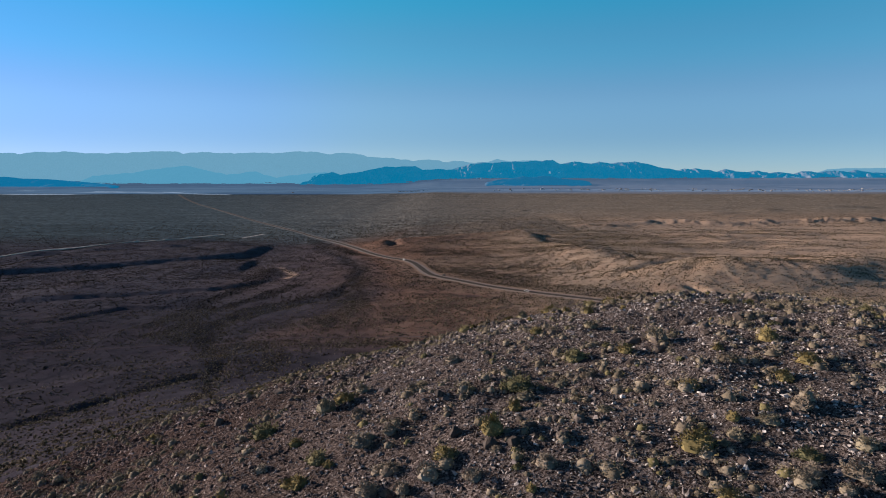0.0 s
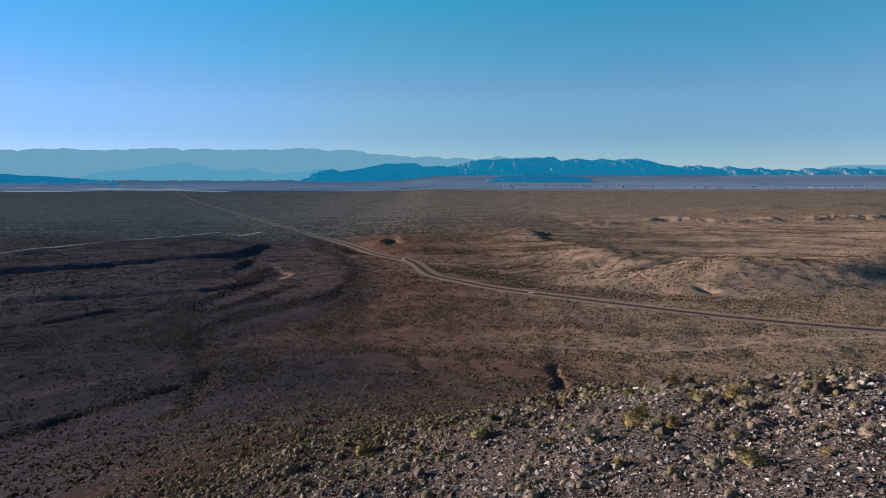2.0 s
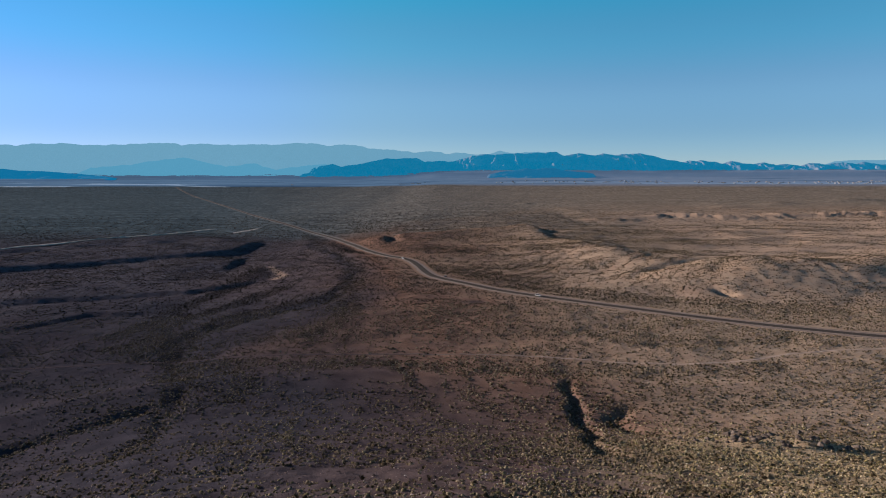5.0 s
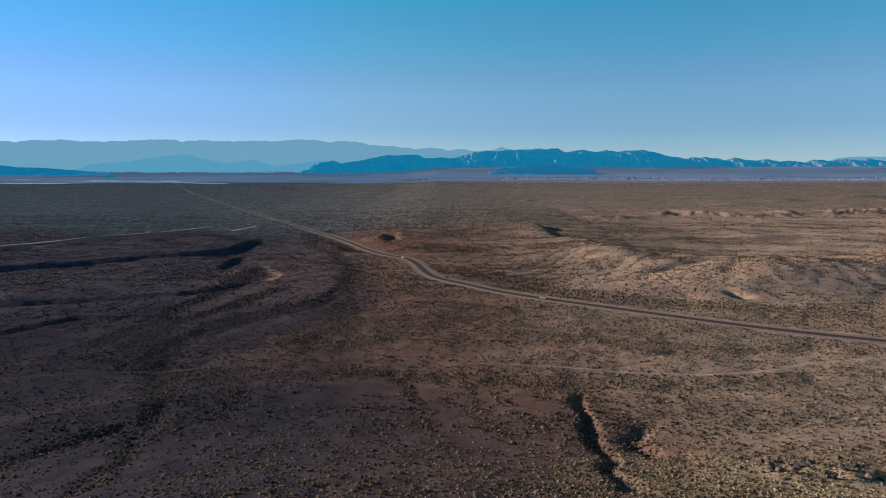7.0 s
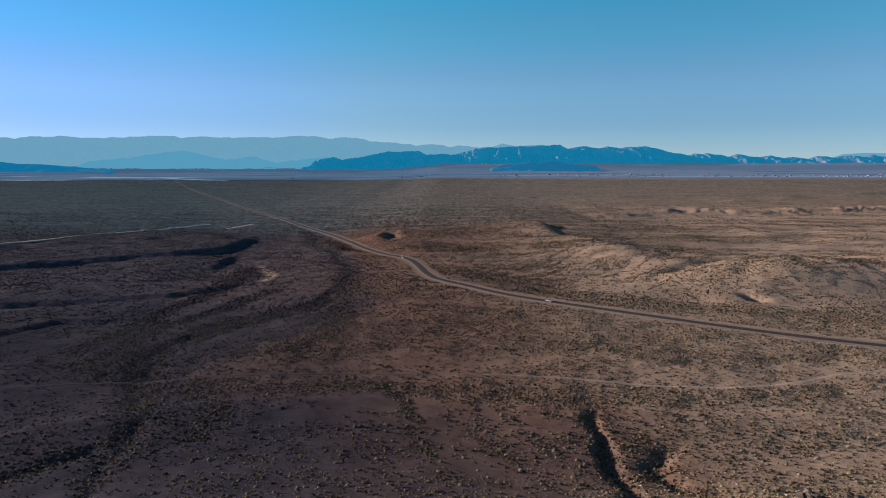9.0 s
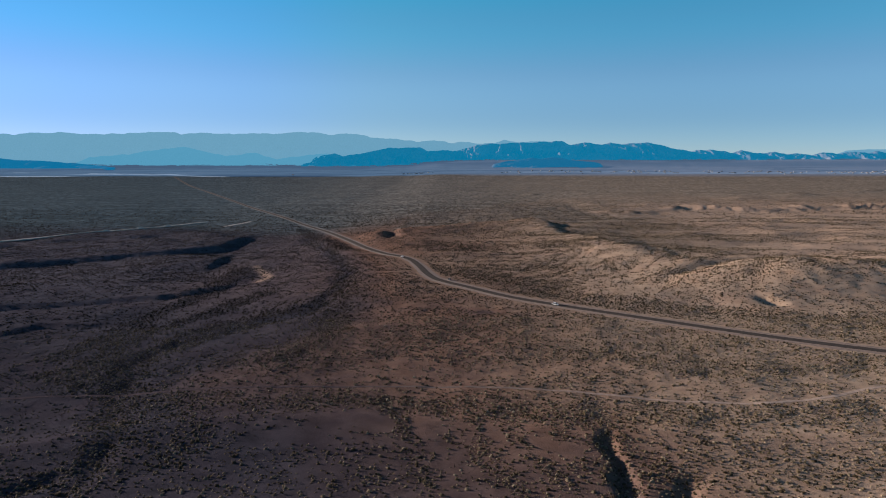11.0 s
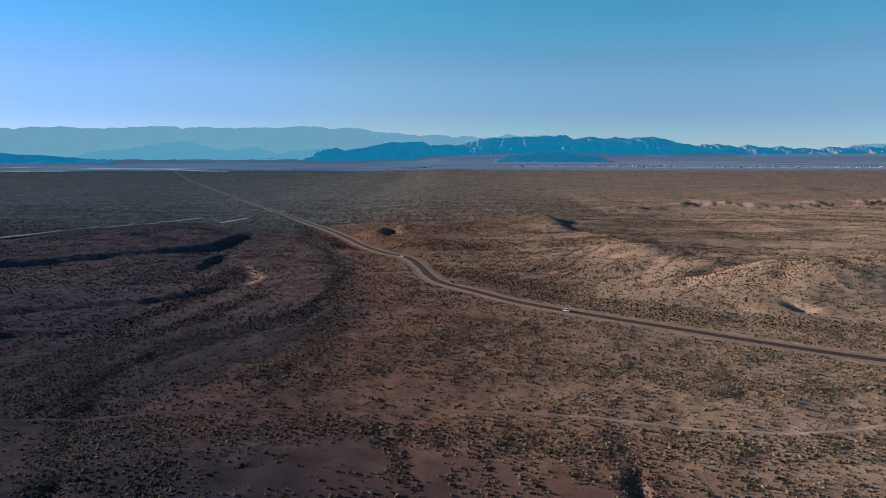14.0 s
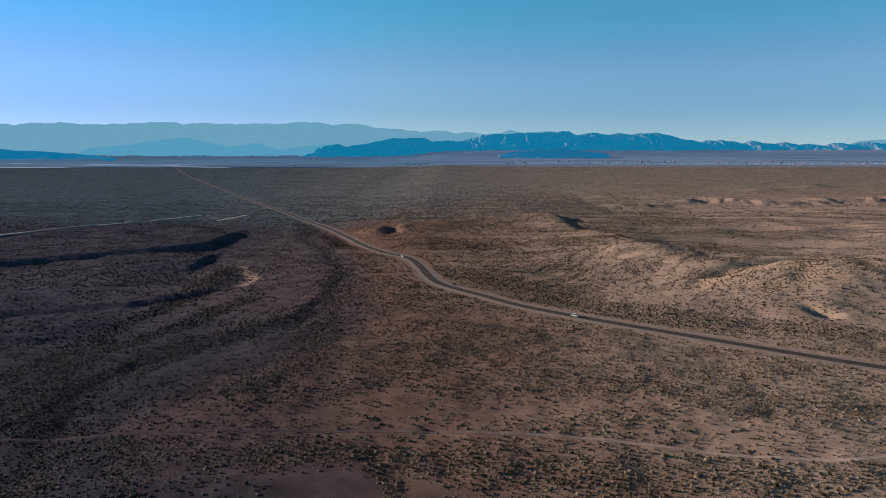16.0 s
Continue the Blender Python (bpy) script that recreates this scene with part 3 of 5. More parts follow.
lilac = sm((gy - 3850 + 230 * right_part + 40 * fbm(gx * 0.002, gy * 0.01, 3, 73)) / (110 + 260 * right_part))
wobble = 10 * fbm(gx * 0.004, gy * 0.0, 3, 71)


def strip_part(x0, x1, y0, y1):
    """A long thin patch across the valley floor, with tapered ends."""
    mid, end = (y0 + y1) / 2, sm((gx - x0) / 250) * sm((x1 - gx) / 250)
    return end * sm(1.5 - np.abs(gy + wobble - mid) / np.maximum((y1 - y0) / 2 * end, 1))


salt = np.maximum.reduce([strip_part(-2900, -2150, 3868, 3910), strip_part(-2500, -1500, 4040, 4085), strip_part(-3000, -2600, 4150, 4200), strip_part(-2000, -1650, 3930, 3965),
                          np.exp(-(near_line(gx, gy, [(-2300, 4120), (-1809, 4060), (-1640, 3960), (-1490, 3900), (-1350, 3880)]) / 16) ** 2)])
salt = np.maximum(salt, 0.35 * np.maximum(strip_part(1000, 3000, 3900, 3990), strip_part(200, 1300, 3990, 4060)))
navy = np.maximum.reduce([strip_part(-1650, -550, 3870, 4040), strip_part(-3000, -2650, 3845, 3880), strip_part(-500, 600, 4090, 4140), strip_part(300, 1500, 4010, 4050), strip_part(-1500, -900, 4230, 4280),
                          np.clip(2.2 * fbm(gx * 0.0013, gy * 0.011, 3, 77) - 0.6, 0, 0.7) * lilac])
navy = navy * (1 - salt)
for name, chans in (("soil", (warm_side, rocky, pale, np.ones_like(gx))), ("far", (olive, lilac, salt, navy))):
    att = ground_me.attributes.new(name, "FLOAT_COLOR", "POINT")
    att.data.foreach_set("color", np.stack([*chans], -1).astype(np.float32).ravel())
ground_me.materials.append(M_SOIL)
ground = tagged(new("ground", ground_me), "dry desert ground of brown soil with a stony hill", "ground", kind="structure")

from mathutils.bvhtree import BVHTree
gi = (np.arange(GX.shape[0] - 1)[:, None] * GX.shape[1] + np.arange(GX.shape[1] - 1)[None, :]).ravel()
ground_tree = BVHTree.FromPolygons(np.stack([gx, gy, gz], -1).tolist(), np.stack([gi, gi + 1, gi + GX.shape[1] + 1, gi + GX.shape[1]], -1).tolist())


def ground_z(x, y):
    hit = ground_tree.ray_cast(Vector((x, y, 900)), Vector((0, 0, -1)))
    return hit[0].z if hit[0] is not None else 0.0


def strip_mesh(name, line, width, lift, material, ragged=0.0, step=4.0, crown=0.0, narrow=0.0):
    """A band laid along a line on the ground, with thickness at its edges."""
    pts = [Vector((*p, 0)) for p in line]
    dense = []
    for i in range(len(pts) - 1):
        p0, p1, p2, p3 = pts[max(i - 1, 0)], pts[i], pts[i + 1], pts[min(i + 2, len(pts) - 1)]
        n = max(2, int((p2 - p1).length / max(step, 0.006 * p1.y)))
        for j in range(n):
            s = j / n
            dense.append(0.5 * (2 * p1 + (p2 - p0) * s + (2 * p0 - 5 * p1 + 4 * p2 - p3) * s * s + (3 * p1 - 3 * p2 + p3 - p0) * s ** 3))
    dense.append(pts[-1])
    across = (-1, -1, -0.5, 0, 0.5, 1, 1)
    X, Y, Z = [], [], []
    for i, p in enumerate(dense):
        d = (dense[min(i + 1, len(dense) - 1)] - dense[max(i - 1, 0)]).normalized()
        side_way = Vector((d.y, -d.x, 0))
        rx, ry, rz = [], [], []
        for j, a in enumerate(across):
            w = width / 2 * (1 - narrow * sm(np.float64((p.y - 640) / 200))) * (1 + ragged * noise.noise(Vector((i * 0.23, a * 9, 3.0))))
            q = p + side_way * a * w
            rx.append(q.x), ry.append(q.y)
            rz.append(ground_z(q.x, q.y) + (lift + crown * (1 - a * a) if 0 < j < 6 else -0.3))
        X.append(rx), Y.append(ry), Z.append(rz)
    me = grid_mesh(name, np.array(X), np.array(Y), np.array(Z))
    me.polygons.foreach_set("use_smooth", np.zeros(len(me.polygons), dtype=bool))
    me.materials.append(material)
    return me


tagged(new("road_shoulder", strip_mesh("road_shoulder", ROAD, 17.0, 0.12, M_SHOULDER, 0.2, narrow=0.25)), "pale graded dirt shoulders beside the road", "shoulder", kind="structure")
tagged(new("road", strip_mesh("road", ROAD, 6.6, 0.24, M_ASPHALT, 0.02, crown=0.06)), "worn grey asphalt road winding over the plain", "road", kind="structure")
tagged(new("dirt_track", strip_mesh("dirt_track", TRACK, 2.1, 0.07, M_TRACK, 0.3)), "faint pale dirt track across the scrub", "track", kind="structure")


# ---- far ranges ----
def mountain_range(name, crest, foot_y, crest_y, material, label, rough, seed, rise=1.15):
    """A range with spurs and gullies at three sizes below an uneven crest."""
    floor = 97 * ((foot_y - 3000) / 1900) ** 1.6 - 6
    cx, cz = zip(*crest)
    x = np.linspace(cx[0], cx[-1], int(min(900, (cx[-1] - cx[0]) / 5)))
    v = np.concatenate([np.linspace(0, 1, 34), [1.25]])
    top = np.interp(x, cx, cz) + min(rough * 0.16, 4) * fbm(x * 0.02, x * 0 + seed, 4, seed, 0.5)
    X = np.repeat(x[None, :], len(v), 0)
    V = np.repeat(v[:, None], len(x), 1)
    lean = X + 130 * fbm(X * 0.004, V * 1.5, 3, seed + 5) + 60 * V
    spur = 1 - np.abs(fbm(lean * 0.009, V * 1.1, 3, seed + 9))
    rib = 1 - np.abs(fbm(lean * 0.028 + 0.6 * V, V * 2.6, 4, seed + 19, 0.6))
    fine = fbm(X * 0.09, V * 9, 3, seed + 29)
    shape = np.where(V <= 1, V ** rise, 2.15 - V * 1.15)
    mask = np.clip(V, 0, 1) ** 0.8 * np.clip(1 - V, 0, 1) ** 0.7 * 2.2
    Z = floor + (top[None, :] - floor) * shape + rough * np.clip((top[None, :] - floor) / 130, 0.1, 1.2) * mask * (1.5 * (spur - 0.7) + 1.15 * (rib - 0.7) + 0.22 * fine)
    fade = sm((X - cx[0]) / 60) * sm((cx[-1] - X) / 60)
    Z = floor - 10 + (np.maximum(Z, floor - 4) - floor + 10) * fade
    Y = foot_y + (crest_y - foot_y) * V + 40 * fbm(X * 0.01, V * 2, 3, seed + 3) * (1 - V)
    me = grid_mesh(name, X, Y, Z)
    me.materials.append(material)
    return tagged(new(name, me), label, "mountains", kind="structure")


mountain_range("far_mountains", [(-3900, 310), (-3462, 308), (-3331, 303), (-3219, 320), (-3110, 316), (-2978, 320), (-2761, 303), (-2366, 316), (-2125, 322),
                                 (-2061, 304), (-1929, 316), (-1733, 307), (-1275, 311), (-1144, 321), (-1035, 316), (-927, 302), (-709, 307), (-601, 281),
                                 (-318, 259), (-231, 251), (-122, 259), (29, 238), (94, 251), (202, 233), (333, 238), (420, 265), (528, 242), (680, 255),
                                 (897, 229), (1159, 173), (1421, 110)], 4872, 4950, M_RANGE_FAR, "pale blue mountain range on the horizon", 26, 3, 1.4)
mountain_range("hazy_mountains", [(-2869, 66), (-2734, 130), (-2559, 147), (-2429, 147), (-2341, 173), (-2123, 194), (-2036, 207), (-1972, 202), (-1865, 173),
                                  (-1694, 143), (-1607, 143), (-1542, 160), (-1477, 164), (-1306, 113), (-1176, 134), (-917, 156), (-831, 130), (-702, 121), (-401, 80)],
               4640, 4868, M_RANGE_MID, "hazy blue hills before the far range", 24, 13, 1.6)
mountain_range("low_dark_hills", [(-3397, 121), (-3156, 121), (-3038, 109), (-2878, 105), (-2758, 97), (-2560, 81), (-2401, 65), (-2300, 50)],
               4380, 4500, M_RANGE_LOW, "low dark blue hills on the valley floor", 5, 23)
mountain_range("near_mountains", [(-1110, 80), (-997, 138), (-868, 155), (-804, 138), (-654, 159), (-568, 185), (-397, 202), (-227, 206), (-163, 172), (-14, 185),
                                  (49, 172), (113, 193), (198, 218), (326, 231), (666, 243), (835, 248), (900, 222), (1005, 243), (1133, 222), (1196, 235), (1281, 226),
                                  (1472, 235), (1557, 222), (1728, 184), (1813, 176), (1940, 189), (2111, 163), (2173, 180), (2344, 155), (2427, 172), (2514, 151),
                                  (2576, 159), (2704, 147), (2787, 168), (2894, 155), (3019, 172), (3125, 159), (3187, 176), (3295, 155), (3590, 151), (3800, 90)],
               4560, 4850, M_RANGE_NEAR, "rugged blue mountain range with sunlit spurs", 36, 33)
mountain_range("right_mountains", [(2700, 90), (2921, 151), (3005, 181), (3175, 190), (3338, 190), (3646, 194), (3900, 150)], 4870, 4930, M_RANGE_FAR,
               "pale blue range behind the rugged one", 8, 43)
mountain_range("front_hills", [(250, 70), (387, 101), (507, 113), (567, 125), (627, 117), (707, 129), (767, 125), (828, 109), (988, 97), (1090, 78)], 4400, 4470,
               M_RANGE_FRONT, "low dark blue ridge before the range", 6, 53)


# ---- scatter ----
rng = np.random.default_rng(7)


def cap_template(seed):
    r = np.random.default_rng(seed)
    a = np.arange(5) * 2 * math.pi / 5 + r.uniform(-0.3, 0.3, 5)
    v = np.concatenate([np.stack([np.cos(a), np.sin(a), np.full(5, -0.1)], -1) * r.uniform(0.8, 1.1, (5, 1)),
                        np.stack([np.cos(a + 0.6) * 0.7, np.sin(a + 0.6) * 0.7, np.full(5, 0.75)], -1) * r.uniform(0.8, 1.2, (5, 1)), [[0, 0, 1.15]]])
    f = []
    for i in range(5):
        j = (i + 1) % 5
        f += [[i, j, 5 + i], [j, 5 + j, 5 + i], [5 + i, 5 + j, 10]]
    return v, np.array(f)


def tuft_template(seed):
    """A very small far clump."""
    r = np.random.default_rng(seed)
    a = np.arange(4) * math.pi / 2 + r.uniform(-0.4, 0.4, 4)
    v = np.concatenate([np.stack([np.cos(a), np.sin(a), np.full(4, -0.1)], -1) * r.uniform(0.8, 1.15, (4, 1)), [[r.uniform(-0.3, 0.3), r.uniform(-0.3, 0.3), 1.1], [r.uniform(-0.5, 0.5), r.uniform(-0.5, 0.5), 0.9]]])
    return v, np.array([[0, 1, 4], [1, 2, 5], [1, 5, 4], [2, 3, 5], [3, 0, 4], [3, 4, 5]])


def cone_template(seed):
    """The smallest clump: an uneven heap with four sides."""
    r = np.random.default_rng(seed)
    a = np.arange(4) * math.pi / 2 + r.uniform(-0.4, 0.4, 4)
    v = np.concatenate([np.stack([np.cos(a), np.sin(a), np.full(4, -0.1)], -1) * r.uniform(0.8, 1.2, (4, 1)), [[r.uniform(-0.4, 0.4), r.uniform(-0.4, 0.4), 1.05]]])
    return v, np.array([[0, 1, 4], [1, 2, 4], [2, 3, 4], [3, 0, 4]])


def scatter(name, templates, px, py, pz, size, tall, material, smooth=False, tilt=0.0):
    """One mesh of many pieces."""
    pick = rng.integers(0, len(templates), len(px))
    co, tri, off = [], [], 0
    for k, (v, f) in enumerate(templates):
        w = np.nonzero(pick == k)[0]
        if not len(w):
            continue
        a = rng.uniform(0, 6.283, len(w))
        ca, sa = np.cos(a)[:, None], np.sin(a)[:, None]
        s, h = size[w][:, None], tall[w][:, None]
        X = (v[None, :, 0] * ca - v[None, :, 1] * sa) * s
        Y = (v[None, :, 0] * sa + v[None, :, 1] * ca) * s
        Z = v[None, :, 2] * h
        if tilt:
            Z = Z + X * rng.normal(0, tilt, (len(w), 1)) + Y * rng.normal(0, tilt, (len(w), 1))
        co.append(np.stack([X + px[w][:, None], Y + py[w][:, None], Z + pz[w][:, None]], -1).reshape(-1, 3))
        tri.append((f[None] + off + (np.arange(len(w)) * len(v))[:, None, None]).reshape(-1, 3))
        off += len(w) * len(v)
    co, tri = np.concatenate(co).astype(np.float32), np.concatenate(tri).astype(np.int32)
    me = bpy.data.meshes.new(name)
    me.vertices.add(len(co))
    me.vertices.foreach_set("co", co.ravel())
    me.loops.add(tri.size)
    me.loops.foreach_set("vertex_index", tri.ravel())
    me.polygons.add(len(tri))
    me.polygons.foreach_set("loop_start", np.arange(len(tri), dtype=np.int32) * 3)
    me.polygons.foreach_set("use_smooth", np.full(len(tri), smooth))
    me.update(calc_edges=True)
    me.materials.append(material)
    return me


def bush_density(x, y):
    """How thickly the scrub stands, 0 to 1."""
    bend = 25 * fbm(x * 0.008, y * 0.008, 2, 87)
    wash_side = sm((np.interp(y, [262, 294, 337, 396, 447, 520, 599, 689, 764, 933, 1063], [-180, -161, -128, -150, -160, -120, -86, -95, -98, -178, -216]) + 10 - x) / 30)
    d = 0.45 - 0.24 * wash_side * sm((730 - y) / 60) + 0.18 * fbm(x * 0.03, y * 0.05, 3, 81)
    d = d + 0.28 * fbm((x + bend) * 0.007, (y + bend) * 0.05, 3, 83) * (1 - 0.6 * wash_side) + 0.14 * np.clip(2 * fbm(x * 0.2, y * 0.2, 2, 89), -1, 1)
    for line, wide, more in ((MAIN_WASH, 8, 0.8), (BRANCH, 6, 0.9), (LEFT_WASH, 6, 1.2), (MID_WASH, 6, 1.2), (SIDE_WASH, 5, 0.6), (BAND, 9, 0.35), (STREAM_A, 4, 0.7),
                             (STREAM_B, 4.5, 0.7), *((line, 3.4, 1.0) for line in VEINS), (ROAD_BAND, 16, 0.65), (CULVERT, 6, 0.45),
                             *((line, 10, 1.4) for line in LOW_BANDS), *((line, 8, 0.5) for line in HIGH_BANDS)):
        d = d + more * np.exp(-(near_line(x, y, line) / wide) ** 2)
    table = sm((x + 20) / 120) * sm((y - 640) / 60) * (1 - sm((y - 1200) / 40)) * (1 - sm((x - table_edge(y)) / 10))
    d = d + table * (0.7 * table_runs(x, y) ** 4 - 0.08) + 0.22 * behind_table(x, y) * (1 - sm((x - 260) / 250)) * sm((y - 860) / 60)
    d = d + 0.55 * fbm((x + bend) * 0.005, (y + 0.2 * x) * 0.055, 3, 95) * sm((x - 120) / 80) * sm((y - 880) / 60)
    d = d + 0.13 * sm(x / 60) * sm((600 - y) / 60) - 0.16 * sm((x - 280) / 80) * sm((y - 690) / 40) * (1 - sm((y - 900) / 60))
    d = d - 0.14 * sm((70 - x) / 40) * sm((430 - y) / 40) * sm((x + 150) / 40)
    for cx, cy, rx, ry in ((-81, 327, 16, 10), (-61, 361, 14, 9), (40, 351, 14, 12), (-20, 445, 60, 7)):
        d = d - 0.48 * np.exp(-((x - cx) / rx) ** 2 - ((y - cy) / ry) ** 2) * (0.8 + 0.4 * fbm(x * 0.08, y * 0.08, 2, 85))
    d = d * sm((near_line(x, y, ROAD) - 9) / 4) * sm((near_line(x, y, TRACK) - 1.0) / 1.5)
    return np.clip(d, 0, 1)


def place(n, y0, y1, peak):
    """Spots in the part of the plan that the flight overlooks: each plant keeps its distance from the next."""
    cell = math.sqrt(0.76 * (y1 * y1 - y0 * y0) / n)
    y, x = np.meshgrid(np.arange(y0, y1, cell), np.arange(-0.76 * y1 - 12, 0.76 * y1 + 12, cell), indexing="ij")
    x = (x + cell * rng.uniform(-0.55, 0.55, x.shape)).ravel()
    y = (y + cell * rng.uniform(-0.55, 0.55, y.shape)).ravel()
    keep = (np.abs(x) < 0.76 * y + 12) & (rng.uniform(0, 1, len(x)) * peak < bush_density(x, y))
    x, y = x[keep], y[keep]
    z = np.array([ground_z(a, b) for a, b in zip(x.tolist(), y.tolist())])
    return x, y, z


def hill_foot(x, y):
    """1 on the grassy foot of the hill, where straw-coloured tufts take the place of creosote."""
    return sm((x - 36) / 56) * sm((y - 120) / 60) * sm((320 - y) / 50)


def scrub(n, y0, y1, templates, grow, label, fade=0.0, peak=1.0, tall=(0.6, 0.95), material=None):
    x, y, z = place(n, y0, y1, peak)
    if material and y0 < 560:
        keep = rng.uniform(0, 1, len(x)) > 0.8 * hill_foot(x, y)
        x, y, z = x[keep], y[keep], z[keep]
    if fade:
        keep = rng.uniform(0, 1, len(x)) > sm((y - y1 + fade) / fade)
        x, y, z = x[keep], y[keep], z[keep]
    s = np.clip(rng.lognormal(-0.55, 0.36, len(x)), 0.26, 1.2) * grow
    me = scatter("scrub", templates, x, y, z, s, s * rng.uniform(*tall, len(x)), material or M_SCRUB)
    return tagged(new("scrub", me), label, "scrub", kind="stuff")


def creosote_template(seed, stems):
    """An open fan of leaning leafy stems."""
    r = np.random.default_rng(seed)
    v = []
    for i in range(stems):
        a, lean, up = r.uniform(0, 6.28), r.uniform(0.3, 0.95), r.uniform(0.7, 1.1)
        tip = np.array([math.cos(a) * lean, math.sin(a) * lean, up])
        side = np.array([-math.sin(a), math.cos(a), 0]) * r.uniform(0.14, 0.26)
        v += [np.array([0, 0, -0.05]) + tip * 0.15, tip * 0.7 + side, tip * r.uniform(0.95, 1.05) - side * 0.6]
    return np.array(v), np.arange(stems * 3).reshape(-1, 3)


def flake_template(seed, leaves, flake, core=0.86):
    """A rounded dry bush: a dense dome with a ragged coat of twig flakes."""
    r = np.random.default_rng(seed)
    v0, f0 = cap_template(seed)
    v = [p * np.array([core, core, core * 0.9]) for p in v0]
    for i in range(leaves):
        a, up = r.uniform(0, 6.28), math.asin(r.uniform(0.0, 1.0))
        d = np.array([math.cos(a) * math.cos(up), math.sin(a) * math.cos(up), math.sin(up) * 1.05]) * r.uniform(0.8, 1.02) * (1 + 0.16 * math.sin(3 * a + seed))
        v += [d + r.normal(0, flake, 3), d + r.normal(0, flake, 3), d * 1.12 + r.normal(0, flake, 3)]
    return np.array(v), np.concatenate([f0, len(v0) + np.arange(leaves * 3).reshape(-1, 3)])


M_CREOSOTE = island_material("creosote", [(0.0, (0.030, 0.026, 0.015)), (0.6, (0.060, 0.050, 0.028)), (1.0, (0.12, 0.092, 0.045))], 0.9, 6.0, 0.3)
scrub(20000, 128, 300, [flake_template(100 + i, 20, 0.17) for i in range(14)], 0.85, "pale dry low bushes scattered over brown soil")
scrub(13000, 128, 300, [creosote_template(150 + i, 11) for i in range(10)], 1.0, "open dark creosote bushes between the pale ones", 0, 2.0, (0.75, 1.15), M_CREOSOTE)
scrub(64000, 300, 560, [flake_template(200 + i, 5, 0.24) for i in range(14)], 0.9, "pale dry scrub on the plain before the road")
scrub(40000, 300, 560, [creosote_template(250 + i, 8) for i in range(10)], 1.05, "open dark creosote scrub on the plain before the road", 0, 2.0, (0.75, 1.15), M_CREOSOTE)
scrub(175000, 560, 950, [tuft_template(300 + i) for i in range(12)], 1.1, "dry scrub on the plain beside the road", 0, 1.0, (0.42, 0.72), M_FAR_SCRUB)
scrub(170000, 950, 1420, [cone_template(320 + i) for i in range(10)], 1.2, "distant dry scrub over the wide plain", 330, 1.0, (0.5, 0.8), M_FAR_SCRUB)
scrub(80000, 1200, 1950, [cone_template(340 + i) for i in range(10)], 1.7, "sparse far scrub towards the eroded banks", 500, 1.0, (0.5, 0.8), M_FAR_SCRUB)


# ---- the stony hilltop ----
def on_hill(n, x0, x1, y0, y1):
    x, y = rng.uniform(x0, x1, n), rng.uniform(y0, y1, n)
    z = np.array([ground_z(a, b) for a, b in zip(x.tolist(), y.tolist())])
    return x, y, z


def chip_template(seed, flat):
    """A chip of rock lying on the ground: a ridged wedge."""
    r = np.random.default_rng(seed)
    a = np.arange(4) * math.pi / 2 + r.uniform(-0.5, 0.5, 4)
    low = np.stack([np.cos(a), np.sin(a) * 0.7, np.full(4, -0.35)], -1) * r.uniform(0.75, 1.25, (4, 1))
    top = np.array([[r.uniform(0.1, 0.8), r.uniform(-0.4, 0.4), r.uniform(0.35, 1.0)], [r.uniform(-0.8, -0.1), r.uniform(-0.4, 0.4), r.uniform(0.35, 1.0)]])
    return np.concatenate([low, top]) * np.array([1, 1, flat]), np.array([[0, 1, 4], [1, 2, 5], [1, 5, 4], [2, 3, 5], [3, 0, 4], [3, 4, 5]])


chips = [chip_template(430 + i, 0.55) for i in range(24)]
x, y, z = on_hill(320000, -58, 58, 12, 78)
keep = (np.abs(x) < 0.72 * y + 1) & (rng.uniform(0, 1, len(x)) < 1.05 - 0.75 * sm((y - 26) / 45)) & (rng.uniform(-0.6, 0.5, len(x)) < 0.4 * fbm(x * 0.3, y * 0.3, 3, 97) + 0.3)
x, y, z = x[keep], y[keep], z[keep]
s = np.clip(rng.lognormal(-2.80, 0.46, len(x)) * (1 + 0.5 * sm((y - 30) / 40)), 0.04, 0.3)
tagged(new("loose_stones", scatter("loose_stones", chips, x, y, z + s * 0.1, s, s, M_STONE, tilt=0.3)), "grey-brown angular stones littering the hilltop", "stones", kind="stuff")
y = 46 + 250 * rng.uniform(0, 1, 54000) ** 2.3
x = rng.uniform(-0.62, 0.74, len(y)) * y
z = np.array([ground_z(a, b) for a, b in zip(x.tolist(), y.tolist())])
keep = (hill_height(x, y) > 6) & (rng.uniform(-0.7, 0.4, len(x)) < fbm(x * 0.12, y * 0.12, 3, 98))
x, y, z = x[keep], y[keep], z[keep]
s = np.clip(rng.lognormal(-1.85, 0.5, len(x)), 0.07, 0.6) * (0.62 + 0.38 * sm((y - 75) / 60))
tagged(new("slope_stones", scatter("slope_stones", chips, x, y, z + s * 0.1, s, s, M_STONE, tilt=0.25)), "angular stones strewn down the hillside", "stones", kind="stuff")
x, y, z = on_hill(42000, -80, 190, 20, 300)
keep = (hill_height(x, y) > 4) & (hill_height(x, y) < 94) & (x > -0.75 * y) & (x < 0.76 * y) & (
    rng.uniform(0, 1, len(x)) < (0.15 + 0.65 * sm((x + 25) / 70) + 0.5 * fbm(x * 0.05, y * 0.05, 3, 95)) * (0.35 + 0.65 * sm((y - 55) / 30)) + 0.7 * np.exp(-((y - 74) / 16) ** 2) * sm((x + 28) / 25))
